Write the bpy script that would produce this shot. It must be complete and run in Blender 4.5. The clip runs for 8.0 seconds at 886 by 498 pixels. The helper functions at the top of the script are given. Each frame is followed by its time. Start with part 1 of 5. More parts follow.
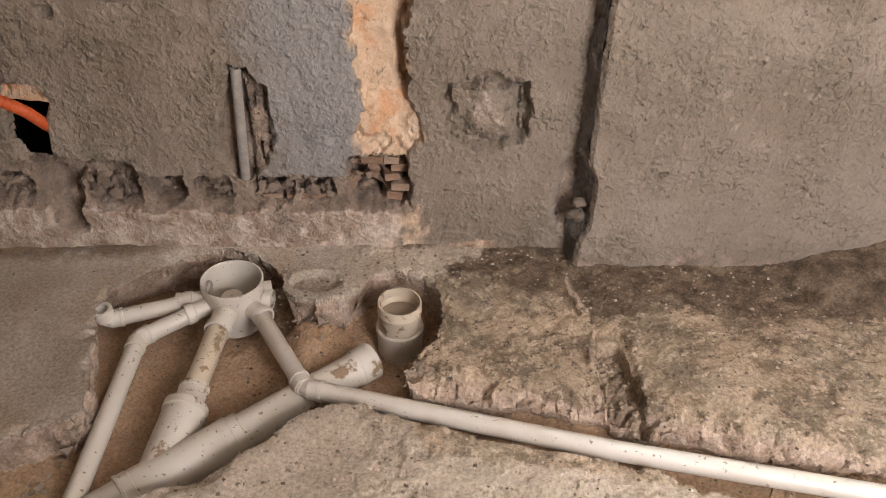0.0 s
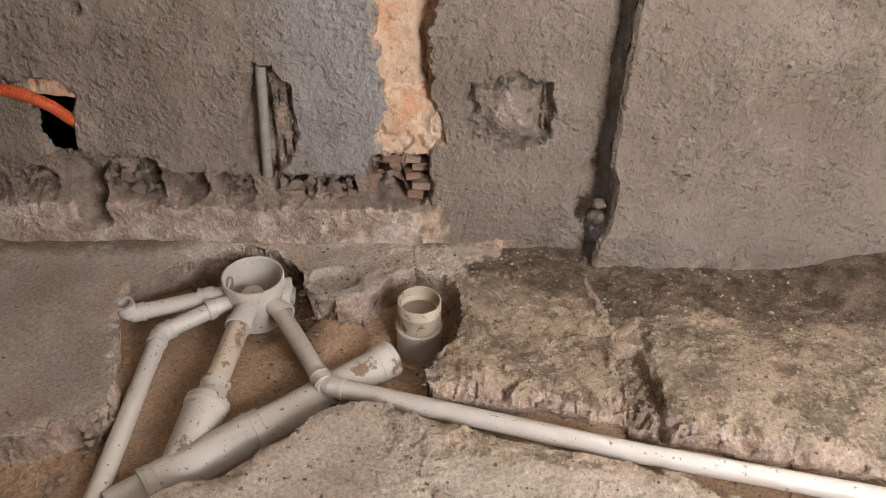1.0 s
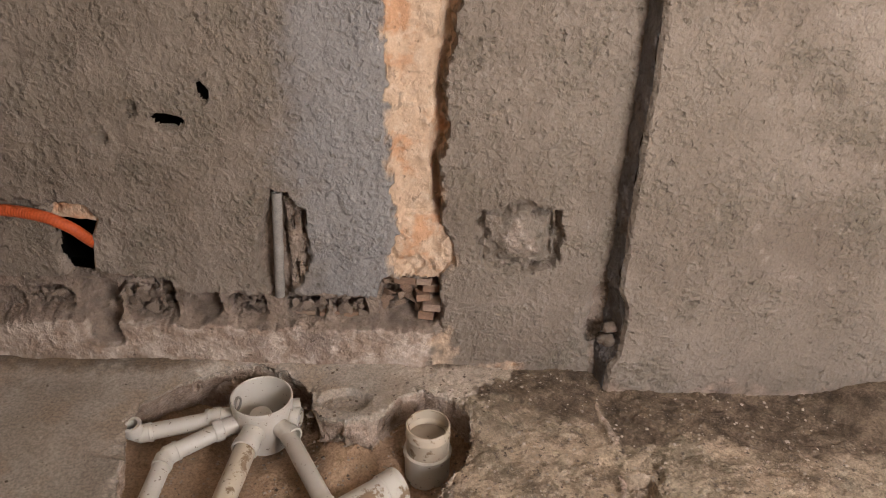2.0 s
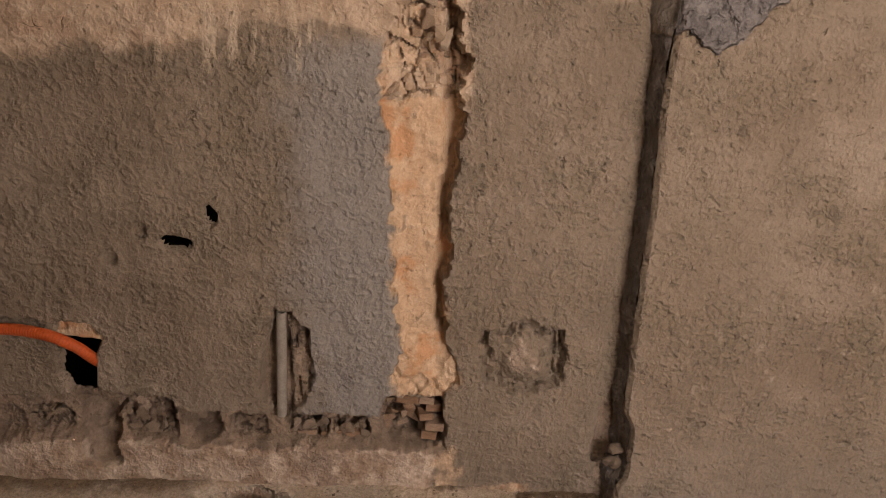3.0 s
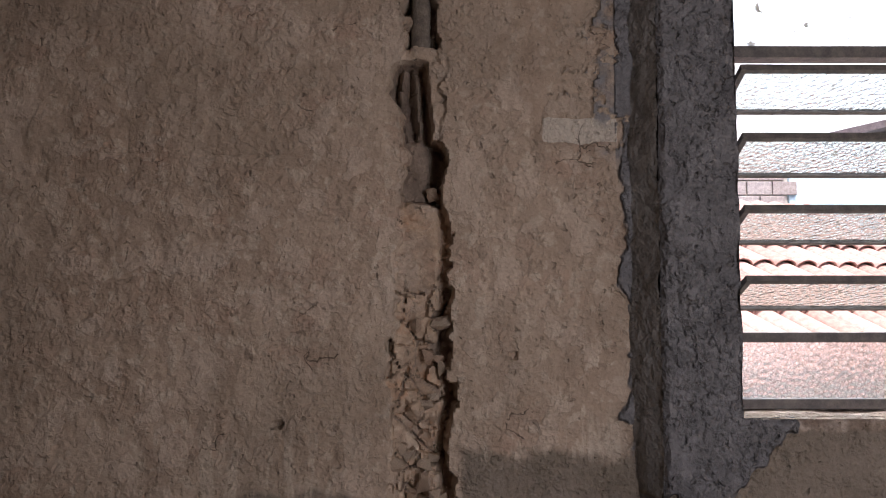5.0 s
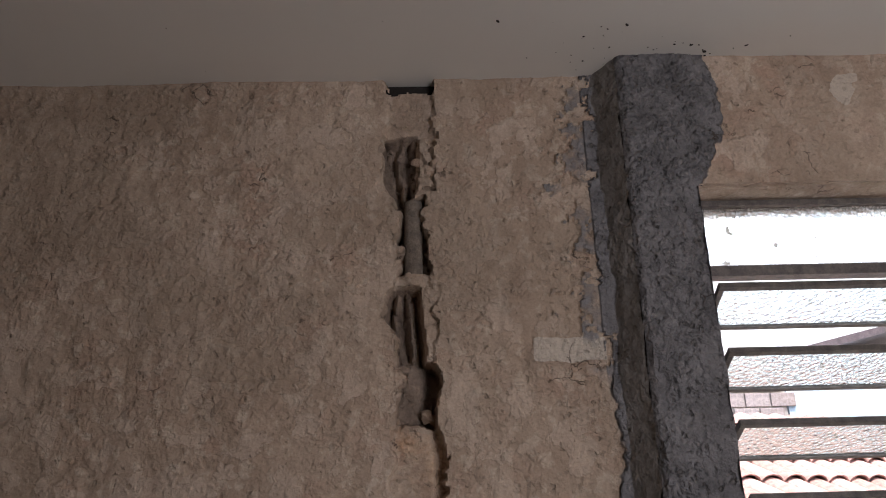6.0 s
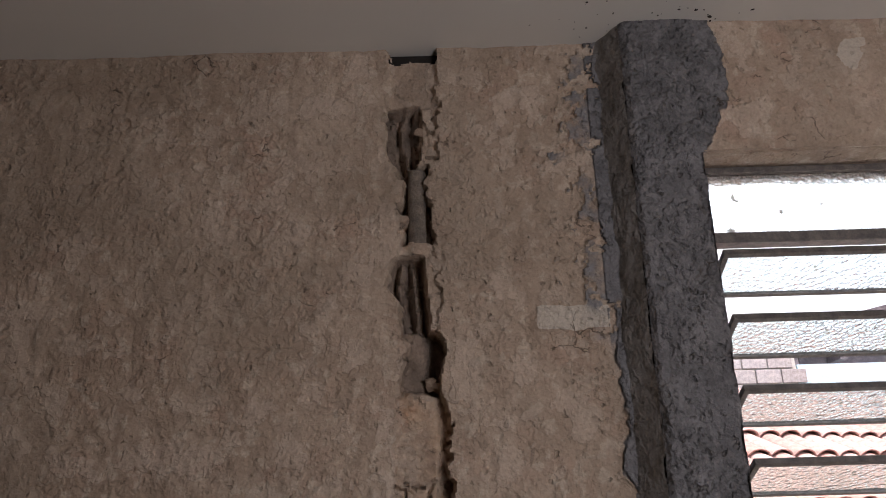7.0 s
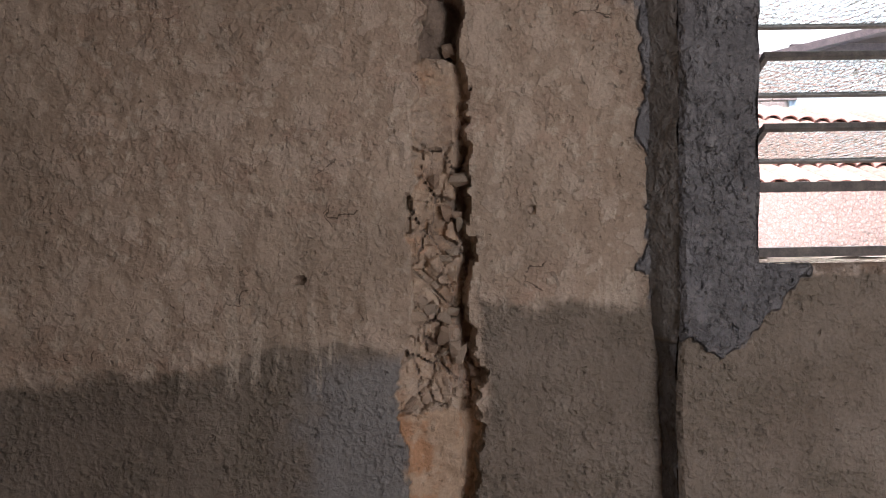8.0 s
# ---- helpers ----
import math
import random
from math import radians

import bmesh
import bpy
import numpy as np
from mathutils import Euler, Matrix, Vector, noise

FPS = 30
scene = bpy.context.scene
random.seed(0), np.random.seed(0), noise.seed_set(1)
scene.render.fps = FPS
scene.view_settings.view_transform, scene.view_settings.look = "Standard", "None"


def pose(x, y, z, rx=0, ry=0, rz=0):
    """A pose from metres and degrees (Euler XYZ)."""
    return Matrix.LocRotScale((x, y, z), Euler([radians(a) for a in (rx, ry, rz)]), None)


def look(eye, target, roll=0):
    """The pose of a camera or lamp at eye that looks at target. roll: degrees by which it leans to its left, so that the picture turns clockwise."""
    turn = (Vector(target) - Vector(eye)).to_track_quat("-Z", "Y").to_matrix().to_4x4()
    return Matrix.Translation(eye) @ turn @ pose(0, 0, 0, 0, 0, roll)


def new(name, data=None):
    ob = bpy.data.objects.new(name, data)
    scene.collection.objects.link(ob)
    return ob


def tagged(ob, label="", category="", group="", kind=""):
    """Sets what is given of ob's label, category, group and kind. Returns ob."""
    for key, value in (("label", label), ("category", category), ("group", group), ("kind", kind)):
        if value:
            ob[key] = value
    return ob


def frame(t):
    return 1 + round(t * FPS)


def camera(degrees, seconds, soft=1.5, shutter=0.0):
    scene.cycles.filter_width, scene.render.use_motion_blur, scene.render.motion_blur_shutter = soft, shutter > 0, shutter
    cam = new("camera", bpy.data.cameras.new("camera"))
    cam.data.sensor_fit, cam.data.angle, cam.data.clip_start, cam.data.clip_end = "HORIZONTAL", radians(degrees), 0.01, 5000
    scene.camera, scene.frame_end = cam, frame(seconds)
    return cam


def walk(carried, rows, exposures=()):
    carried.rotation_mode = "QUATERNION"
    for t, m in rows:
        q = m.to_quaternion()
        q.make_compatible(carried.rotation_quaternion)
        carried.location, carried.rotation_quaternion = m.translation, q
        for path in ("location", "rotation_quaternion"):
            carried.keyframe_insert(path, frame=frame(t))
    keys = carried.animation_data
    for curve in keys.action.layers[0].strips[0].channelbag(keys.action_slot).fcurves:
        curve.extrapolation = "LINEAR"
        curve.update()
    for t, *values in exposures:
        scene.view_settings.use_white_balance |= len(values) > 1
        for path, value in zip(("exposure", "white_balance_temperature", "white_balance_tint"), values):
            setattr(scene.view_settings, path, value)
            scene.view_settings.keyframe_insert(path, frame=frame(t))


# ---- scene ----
cam = camera(59.7, 8.0, soft=1.0)
PATH = [
    (0, (-0.061, -1.572, 1.175), (0.011, 0.027, -0.024), 1.7),
    (0.5, (-0.071, -1.574, 1.177), (-0.022, 0.021, -0.028), 1.8),
    (1, (-0.088, -1.574, 1.182), (-0.039, 0.021, -0.023), 2.0),
    (1.5, (-0.094, -1.565, 1.204), (-0.058, 0.079, 0.066), 2.0),
    (1.7, (-0.09, -1.56, 1.216), (-0.064, 0.125, 0.139), 2.0),
    (2.8, (-0.086, -1.547, 1.279), (-0.087, 0.281, 0.469), 1.6),
    (3, (-0.089, -1.547, 1.283), (-0.09, 0.302, 0.521), 1.7),
    (3.5, (-0.114, -1.555, 1.296), (-0.092, 0.345, 0.672), 1.6),
    (4, (-0.119, -1.553, 1.345), (-0.094, 0.406, 0.946), 1.3),
    (4.5, (-0.11, -1.554, 1.422), (-0.094, 0.441, 1.278), 0.6),
    (5, (-0.099, -1.559, 1.498), (-0.088, 0.437, 1.623), -0.0),
    (5.2, (-0.099, -1.564, 1.511), (-0.082, 0.424, 1.73), -0.4),
    (6.3, (-0.095, -1.596, 1.496), (-0.066, 0.263, 2.232), -1.7),
    (6.5, (-0.092, -1.598, 1.499), (-0.067, 0.263, 2.233), -1.8),
    (7, (-0.081, -1.581, 1.474), (-0.08, 0.318, 2.101), -1.6),
    (7.5, (-0.149, -1.576, 1.421), (-0.096, 0.399, 1.729), -1.6),
    (8, (-0.148, -1.563, 1.359), (-0.124, 0.435, 1.288), -0.9),
]
EXPOSURES = [(0.0, 2.95, 6400, 12), (1.0, 2.95, 6150, 11), (1.5, 2.97, 5850, 10), (3.0, 2.32, 7800, 20), (3.5, 2.17, 7850, 21), (4.0, 1.77, 6700, 18),
             (4.5, 1.25, 6200, 17), (5.0, 1.09, 5850, 15), (6.5, 1.15, 5800, 13), (7.0, 1.07, 5820, 13), (7.5, 1.07, 5880, 14), (8.0, 1.27, 5880, 13)]
walk(cam, [(t, look(eye, target, roll)) for t, eye, target, roll in PATH], EXPOSURES)

# ---- world and light ----
SUN_EL, SUN_AZ = radians(69), radians(150)
world = bpy.data.worlds.new("world")
scene.world = world
world.use_nodes = True
wn = world.node_tree.nodes
sky = wn.new("ShaderNodeTexSky")
sky.sky_type, sky.sun_disc, sky.sun_elevation, sky.sun_rotation = "NISHITA", False, SUN_EL, SUN_AZ
sky.dust_density, sky.ozone_density = 5.0, 0.6
wn["Background"].inputs[1].default_value = 0.15
world.node_tree.links.new(sky.outputs[0], wn["Background"].inputs[0])

sun = new("sun", bpy.data.lights.new("sun", "SUN"))
sun.data.energy, sun.data.angle, sun.data.color = 4.0, radians(0.5), (1, 0.95, 0.87)
sun.matrix_world = look((math.sin(SUN_AZ) * math.cos(SUN_EL) * 20, math.cos(SUN_AZ) * math.cos(SUN_EL) * 20, math.sin(SUN_EL) * 20), (0, 0, 0))


def area_lamp(name, m, w, h, watts, colour):
    ob = new(name, bpy.data.lights.new(name, "AREA"))
    ob.data.shape, ob.data.size, ob.data.size_y, ob.data.energy, ob.data.color = "RECTANGLE", w, h, watts, colour
    ob.matrix_world = m
    return ob


# daylight through the doorway behind, and from the sky through the louvred window
area_lamp("door_daylight", look((1.18, -2.46, 1.52), (0.0, -0.1, 1.6)), 0.84, 1.1, 10.2, (1.0, 0.95, 0.91))
area_lamp("window_daylight", look((0.95, 0.80, 2.80), (0.75, 0.0, 1.75)), 0.9, 0.7, 33, (0.97, 0.98, 1.0))


# ---- materials ----
class Nodes:
    """A small writer of node materials."""

    def __init__(self, name, rough=0.9, metal=0.0):
        self.mat = bpy.data.materials.new(name)
        self.mat.use_nodes = True
        self.t = self.mat.node_tree
        self.bsdf = self.t.nodes["Principled BSDF"]
        self.bsdf.inputs["Roughness"].default_value = rough
        self.bsdf.inputs["Metallic"].default_value = metal
        self.bsdf.inputs["Specular IOR Level"].default_value = 0.25
        self.co = self.t.nodes.new("ShaderNodeTexCoord").outputs["Object"]

    def link(self, a, b):
        self.t.links.new(a, b)

    def put(self, socket, v):
        if hasattr(v, "is_output"):
            self.link(v, socket)
        else:
            socket.default_value = v

    def noise(self, scale, detail=6, rough=0.6, stretch=None, distort=0.0):
        n = self.t.nodes.new("ShaderNodeTexNoise")
        n.inputs["Scale"].default_value, n.inputs["Detail"].default_value = scale, detail
        n.inputs["Roughness"].default_value, n.inputs["Distortion"].default_value = rough, distort
        co = self.co
        if stretch:
            mp = self.t.nodes.new("ShaderNodeMapping")
            mp.inputs["Scale"].default_value = stretch
            self.link(co, mp.inputs[0])
            co = mp.outputs[0]
        self.link(co, n.inputs["Vector"])
        return n.outputs["Fac"]

    def cells(self, scale, feature="F1"):
        n = self.t.nodes.new("ShaderNodeTexVoronoi")
        n.feature = feature
        n.inputs["Scale"].default_value = scale
        self.link(self.co, n.inputs["Vector"])
        return n.outputs["Distance"]

    def attr(self, name):
        n = self.t.nodes.new("ShaderNodeAttribute")
        n.attribute_name = name
        return n.outputs["Fac"]

    def rand(self):
        return self.t.nodes.new("ShaderNodeObjectInfo").outputs["Random"]

    def math(self, op, a, b=0.0):
        n = self.t.nodes.new("ShaderNodeMath")
        n.operation = op
        self.put(n.inputs[0], a)
        self.put(n.inputs[1], b)
        return n.outputs[0]

    def ramp(self, v, lo, hi, a=0.0, b=1.0):
        n = self.t.nodes.new("ShaderNodeMapRange")
        n.interpolation_type = "SMOOTHSTEP"
        for k, x in zip((0, 1, 2, 3, 4), (v, lo, hi, a, b)):
            self.put(n.inputs[k], x)
        return n.outputs[0]

    def mix(self, f, a, b, blend="MIX"):
        n = self.t.nodes.new("ShaderNodeMix")
        n.data_type, n.blend_type = "RGBA", blend
        self.put(n.inputs[0], f)
        self.put(n.inputs[6], a if hasattr(a, "is_output") else (*a, 1))
        self.put(n.inputs[7], b if hasattr(b, "is_output") else (*b, 1))
        return n.outputs[2]

    def colour(self, v):
        self.put(self.bsdf.inputs["Base Color"], v if hasattr(v, "is_output") else (*v, 1))

    def bump(self, h, strength=0.5, dist=0.004):
        n = self.t.nodes.new("ShaderNodeBump")
        n.inputs["Strength"].default_value, n.inputs["Distance"].default_value = strength, dist
        self.link(h, n.inputs["Height"])
        self.link(n.outputs[0], self.bsdf.inputs["Normal"])

    def grey(self, v):
        """A factor as a grey colour, to multiply with."""
        n = self.t.nodes.new("ShaderNodeCombineColor")
        for k in range(3):
            self.link(v, n.inputs[k])
        return n.outputs[0]


def masonry():
    """Old render: damp grey below, pale above, clay, cement, wet mortar and limewash by zone; some zones also carry
    painted shade.
    """
    n = Nodes("old_render", 0.92)
    big, mid, fine = n.noise(3.2, 5), n.noise(15, 6, 0.65), n.noise(170, 4, 0.7)
    lump, patch = n.noise(48, 3, 0.5, (1, 1, 0.8)), n.noise(7, 5, 0.6)
    flake = n.noise(36, 4, 0.55, (0.9, 1, 0.8), 0.15)
    wob = n.math("ADD", n.math("MULTIPLY", n.math("SUBTRACT", mid, 0.5), 0.9), n.math("MULTIPLY", n.math("SUBTRACT", flake, 0.5), 0.5))

    def zone(name, lo=0.3, hi=0.7):
        return n.ramp(n.math("ADD", n.attr(name), wob), lo, hi)

    def sure(name):
        """Keeps the ragged zone out of places where the zone is nil."""
        return n.ramp(n.attr(name), 0.03, 0.25)

    def both(name, lo=0.3, hi=0.7):
        return n.math("MULTIPLY", zone(name, lo, hi), sure(name))

    # short cracks and pits, in patches
    crack = n.t.nodes.new("ShaderNodeTexVoronoi")
    crack.feature = "DISTANCE_TO_EDGE"
    crack.inputs["Scale"].default_value = 11
    warp = n.t.nodes.new("ShaderNodeVectorMath")
    warp.operation = "MULTIPLY_ADD"
    nz = n.t.nodes.new("ShaderNodeTexNoise")
    nz.inputs["Scale"].default_value, nz.inputs["Detail"].default_value = 14, 5
    n.link(n.co, nz.inputs["Vector"])
    n.link(nz.outputs["Color"], warp.inputs[0])
    warp.inputs[1].default_value = (0.13, 0.13, 0.13)
    n.link(n.co, warp.inputs[2])
    n.link(warp.outputs[0], crack.inputs["Vector"])
    lines = n.math("MULTIPLY", n.ramp(crack.outputs["Distance"], 0.006, 0.022, 1.0, 0.0), n.ramp(n.math("ADD", n.noise(7, 3), n.math("MULTIPLY", n.attr("pale"), 0.05)), 0.66, 0.71))
    pits = n.ramp(n.noise(42, 3, 0.5), 0.29, 0.34, 1.0, 0.0)
    scars = n.ramp(n.noise(46, 3, 0.5), 0.66, 0.70)

    damp = n.mix(n.ramp(big, 0.3, 0.7), (0.190, 0.147, 0.110), (0.300, 0.241, 0.190))
    damp = n.mix(n.ramp(patch, 0.5, 0.7, 0.0, 0.7), damp, (0.172, 0.140, 0.102))
    damp = n.mix(n.ramp(flake, 0.60, 0.72, 0.0, 0.6), damp, (0.34, 0.285, 0.225))
    pale = n.mix(n.ramp(big, 0.3, 0.7), (0.41, 0.30, 0.218), (0.56, 0.435, 0.33))
    pale = n.mix(n.ramp(patch, 0.5, 0.68, 0.0, 0.8), pale, (0.47, 0.32, 0.235))
    pale = n.mix(n.ramp(flake, 0.53, 0.64, 0.0, 0.75), pale, (0.62, 0.51, 0.40))
    pale = n.mix(n.ramp(flake, 0.33, 0.42, 0.4, 0.0), pale, (0.30, 0.215, 0.155))
    skin = n.ramp(n.noise(13, 6, 0.55), 0.535, 0.55)
    pale = n.mix(n.math("MULTIPLY", skin, 0.55), pale, (0.60, 0.475, 0.375))
    huge = n.noise(1.7, 4, 0.6)
    pale = n.mix(n.ramp(huge, 0.42, 0.62, 0.0, 0.75), pale, n.mix(mid, (0.30, 0.225, 0.16), (0.44, 0.335, 0.25)))
    streak = n.noise(16, 4, 0.55, (1, 1, 0.4))
    pale = n.mix(n.ramp(streak, 0.54, 0.70, 0.0, 0.4), pale, (0.30, 0.215, 0.155))
    damp = n.mix(n.ramp(huge, 0.40, 0.62, 0.0, 0.5), damp, (0.212, 0.170, 0.128))
    c = n.mix(zone("pale", 0.1, 0.9), damp, pale)
    c = n.mix(n.ramp(n.math("ADD", n.attr("cement"), n.math("MULTIPLY", wob, 0.6)), 0.25, 0.95), c, n.mix(big, (0.245, 0.222, 0.204), (0.295, 0.270, 0.250)))
    lime = n.mix(n.ramp(mid, 0.38, 0.62), (0.34, 0.245, 0.18), (0.56, 0.455, 0.37))
    lime = n.mix(n.ramp(patch, 0.54, 0.60, 0.0, 0.7), lime, (0.27, 0.195, 0.15))
    c = n.mix(both("lime"), c, n.mix(n.ramp(flake, 0.55, 0.7, 0.0, 0.8), lime, (0.33, 0.235, 0.175)))
    clay = n.mix(n.ramp(n.noise(11, 4), 0.50, 0.62), (0.55, 0.385, 0.26), (0.53, 0.30, 0.17))
    c = n.mix(both("clay"), c, n.mix(n.ramp(flake, 0.5, 0.65, 0.0, 0.6), clay, (0.62, 0.47, 0.34)))
    c = n.mix(both("rubble_shade"), c, n.mix(n.ramp(mid, 0.3, 0.7), (0.165, 0.122, 0.094), (0.34, 0.255, 0.193)))
    drip = n.noise(22, 4, 0.6, (1, 1, 0.14))
    c = n.mix(n.math("MULTIPLY", n.ramp(drip, 0.54, 0.62, 0.0, 0.65), n.math("MULTIPLY", sure("drip"), n.attr("drip"))), c, (0.55, 0.45, 0.35))
    c = n.mix(n.ramp(n.math("ADD", n.attr("paint"), n.math("MULTIPLY", wob, 0.35)), 0.4, 0.55), c, (0.57, 0.485, 0.395))
    wet_shade = n.mix(n.ramp(mid, 0.3, 0.7), (0.150, 0.139, 0.139), (0.245, 0.229, 0.226))
    c = n.mix(both("wet_shade"), c, n.mix(n.ramp(flake, 0.58, 0.75, 0.0, 0.5), wet_shade, (0.28, 0.262, 0.255)))
    dark = n.math("MAXIMUM", n.math("MULTIPLY", lines, 0.75), n.math("MULTIPLY", pits, 0.28))
    dark = n.math("MAXIMUM", dark, n.math("MULTIPLY", scars, 0.22))
    marks = n.math("MULTIPLY", n.ramp(n.noise(38, 2, 0.5, (1, 1, 0.6), 0.6), 0.66, 0.70), n.ramp(patch, 0.42, 0.6))
    dark = n.math("MAXIMUM", dark, n.math("MULTIPLY", marks, 0.45))
    c = n.mix(dark, c, (0.10, 0.075, 0.055))
    c = n.mix(1.0, c, n.grey(n.ramp(fine, 0.3, 0.7, 0.89, 1.08)), "MULTIPLY")
    n.colour(c)
    nubs = n.math("MULTIPLY", n.ramp(n.noise(80, 3, 0.5), 0.40, 0.74), n.ramp(patch, 0.35, 0.6, 0.35, 1.0))
    hgt = n.math("ADD", n.math("MULTIPLY", lump, 0.32), n.math("MULTIPLY", flake, 0.42))
    hgt = n.math("ADD", hgt, n.math("ADD", n.math("MULTIPLY", nubs, 0.46), n.math("MULTIPLY", mid, 0.5)))
    hgt = n.math("ADD", hgt, n.math("MULTIPLY", fine, 0.12))
    hgt = n.math("SUBTRACT", hgt, n.math("ADD", n.math("ADD", n.math("MULTIPLY", lines, 0.3), n.math("MULTIPLY", scars, 0.25)), n.math("MULTIPLY", pits, 0.55)))
    hgt = n.math("MULTIPLY", hgt, n.ramp(n.attr("wet_shade"), 0.4, 0.9, 1.0, 2.2))
    hgt = n.math("MULTIPLY", hgt, n.ramp(n.attr("pale"), 0.2, 0.8, 0.92, 0.58))
    hgt = n.math("ADD", hgt, n.math("MULTIPLY", skin, 0.12))
    hgt = n.math("MULTIPLY", hgt, n.ramp(n.attr("clay"), 0.3, 0.8, 1.0, 0.5))
    plates = n.ramp(n.noise(27, 3, 0.5, (1, 1, 0.85), 0.3), 0.555, 0.575)
    hgt = n.math("ADD", hgt, n.math("MULTIPLY", n.math("MULTIPLY", plates, 0.09), n.ramp(n.attr("wet_shade"), 0.3, 0.6, 1.0, 0.0)))
    n.bump(hgt, 1.0, 0.0115)
    return n.mat


def floor_mix():
    """Broken concrete, dug soil and damp dirt by zone."""
    n = Nodes("broken_floor", 0.95)
    big, mid, fine = n.noise(4, 5), n.noise(18, 6, 0.7), n.noise(140, 5, 0.75)
    blot, crust = n.noise(9, 8, 0.68), n.noise(34, 7, 0.72)
    wob = n.math("MULTIPLY", n.math("SUBTRACT", mid, 0.5), 0.7)

    def zone(name, lo=0.35, hi=0.65):
        return n.ramp(n.math("ADD", n.attr(name), wob), lo, hi)

    c = n.mix(n.ramp(big, 0.3, 0.7), (0.40, 0.318, 0.240), (0.54, 0.44, 0.345))
    c = n.mix(n.ramp(blot, 0.52, 0.68, 0.0, 0.7), c, (0.29, 0.225, 0.165))
    pits = n.math("MULTIPLY", n.ramp(n.noise(60, 4, 0.6), 0.31, 0.36, 1.0, 0.0), n.ramp(n.attr("left"), 0.2, 0.8, 0.75, 0.25))
    c = n.mix(pits, c, (0.13, 0.10, 0.075))
    # the smooth grey slab with its faint trowel marks and brown stains
    slab = n.mix(n.ramp(big, 0.3, 0.7), (0.315, 0.265, 0.215), (0.425, 0.360, 0.295))
    slab = n.mix(n.ramp(n.noise(6, 6, 0.6), 0.48, 0.62, 0.0, 0.7), slab, (0.345, 0.255, 0.18))
    slab = n.mix(n.ramp(n.noise(2.4, 5, 0.6), 0.45, 0.6, 0.0, 0.5), slab, (0.265, 0.205, 0.152))
    slab = n.mix(n.ramp(crust, 0.60, 0.70, 0.0, 0.45), slab, (0.47, 0.41, 0.345))
    c = n.mix(n.math("MULTIPLY", n.ramp(n.attr("left"), 0.1, 0.9), 0.9), c, slab)
    pale = n.mix(n.ramp(blot, 0.43, 0.56), (0.195, 0.140, 0.092), (0.46, 0.345, 0.238))
    pale = n.mix(n.ramp(n.noise(3.0, 4), 0.45, 0.62, 0.0, 0.6), pale, (0.31, 0.255, 0.180))
    pale = n.mix(n.ramp(crust, 0.50, 0.58, 0.0, 0.75), pale, n.mix(blot, (0.36, 0.268, 0.186), (0.54, 0.425, 0.31)))
    c = n.mix(zone("pale"), c, pale)
    c = n.mix(n.math("MULTIPLY", n.ramp(n.noise(30, 5, 0.7), 0.58, 0.66), zone("pale")), c, (0.15, 0.115, 0.085))
    rockc = n.mix(n.ramp(mid, 0.32, 0.68), (0.28, 0.195, 0.138), (0.55, 0.415, 0.315))
    c = n.mix(zone("edge"), c, n.mix(n.ramp(crust, 0.45, 0.62, 0.0, 0.6), rockc, (0.49, 0.38, 0.305)))
    c = n.mix(zone("soil"), c, n.mix(mid, (0.30, 0.192, 0.116), (0.53, 0.360, 0.230)))
    c = n.mix(zone("dirt"), c, n.mix(n.ramp(mid, 0.35, 0.65), (0.088, 0.062, 0.041), (0.22, 0.158, 0.106)))
    grit = n.cells(95)
    c = n.mix(n.ramp(grit, 0.08, 0.18, 0.40, 0.0), c, n.mix(fine, (0.16, 0.12, 0.09), (0.46, 0.38, 0.30)))
    c = n.mix(1.0, c, n.grey(n.ramp(fine, 0.3, 0.7, 0.66, 1.26)), "MULTIPLY")
    n.colour(c)
    hgt = n.math("ADD", n.math("MULTIPLY", crust, 0.9), n.math("ADD", n.math("MULTIPLY", fine, 0.28), n.math("MULTIPLY", n.noise(70, 4, 0.6), 0.4)))
    hgt = n.math("MULTIPLY", n.math("ADD", hgt, n.math("MULTIPLY", mid, 0.6)), n.ramp(n.attr("left"), 0.1, 0.9, 1.0, 0.22))
    n.bump(hgt, 1.0, 0.0095)
    return n.mat


def pvc(name, mud, tint=(0.60, 0.545, 0.465)):
    n = Nodes(name, 0.38)
    n.bsdf.inputs["Specular IOR Level"].default_value = 0.45
    big, mid, fine = n.noise(7, 4), n.noise(22, 6, 0.65), n.noise(150, 4)
    c = n.mix(big, tint, tuple(v * 0.88 for v in tint))
    c = n.mix(n.ramp(n.noise(95, 2), 0.665, 0.70, 0.0, 0.85), c, (0.16, 0.11, 0.075))
    c = n.mix(n.ramp(n.noise(5, 5, 0.7), 0.45, 0.7, 0.0, 0.35), c, (0.42, 0.33, 0.24))
    m = n.ramp(n.math("ADD", mid, n.math("MULTIPLY", big, 0.35)), 0.79 - mud, 0.86 - mud)
    c = n.mix(m, c, n.mix(fine, (0.20, 0.132, 0.08), (0.31, 0.215, 0.135)))
    n.colour(c)
    n.put(n.bsdf.inputs["Roughness"], n.ramp(m, 0, 1, 0.36, 0.9))
    n.bump(n.math("ADD", m, n.math("MULTIPLY", fine, 0.15)), 0.3, 0.002)
    return n.mat


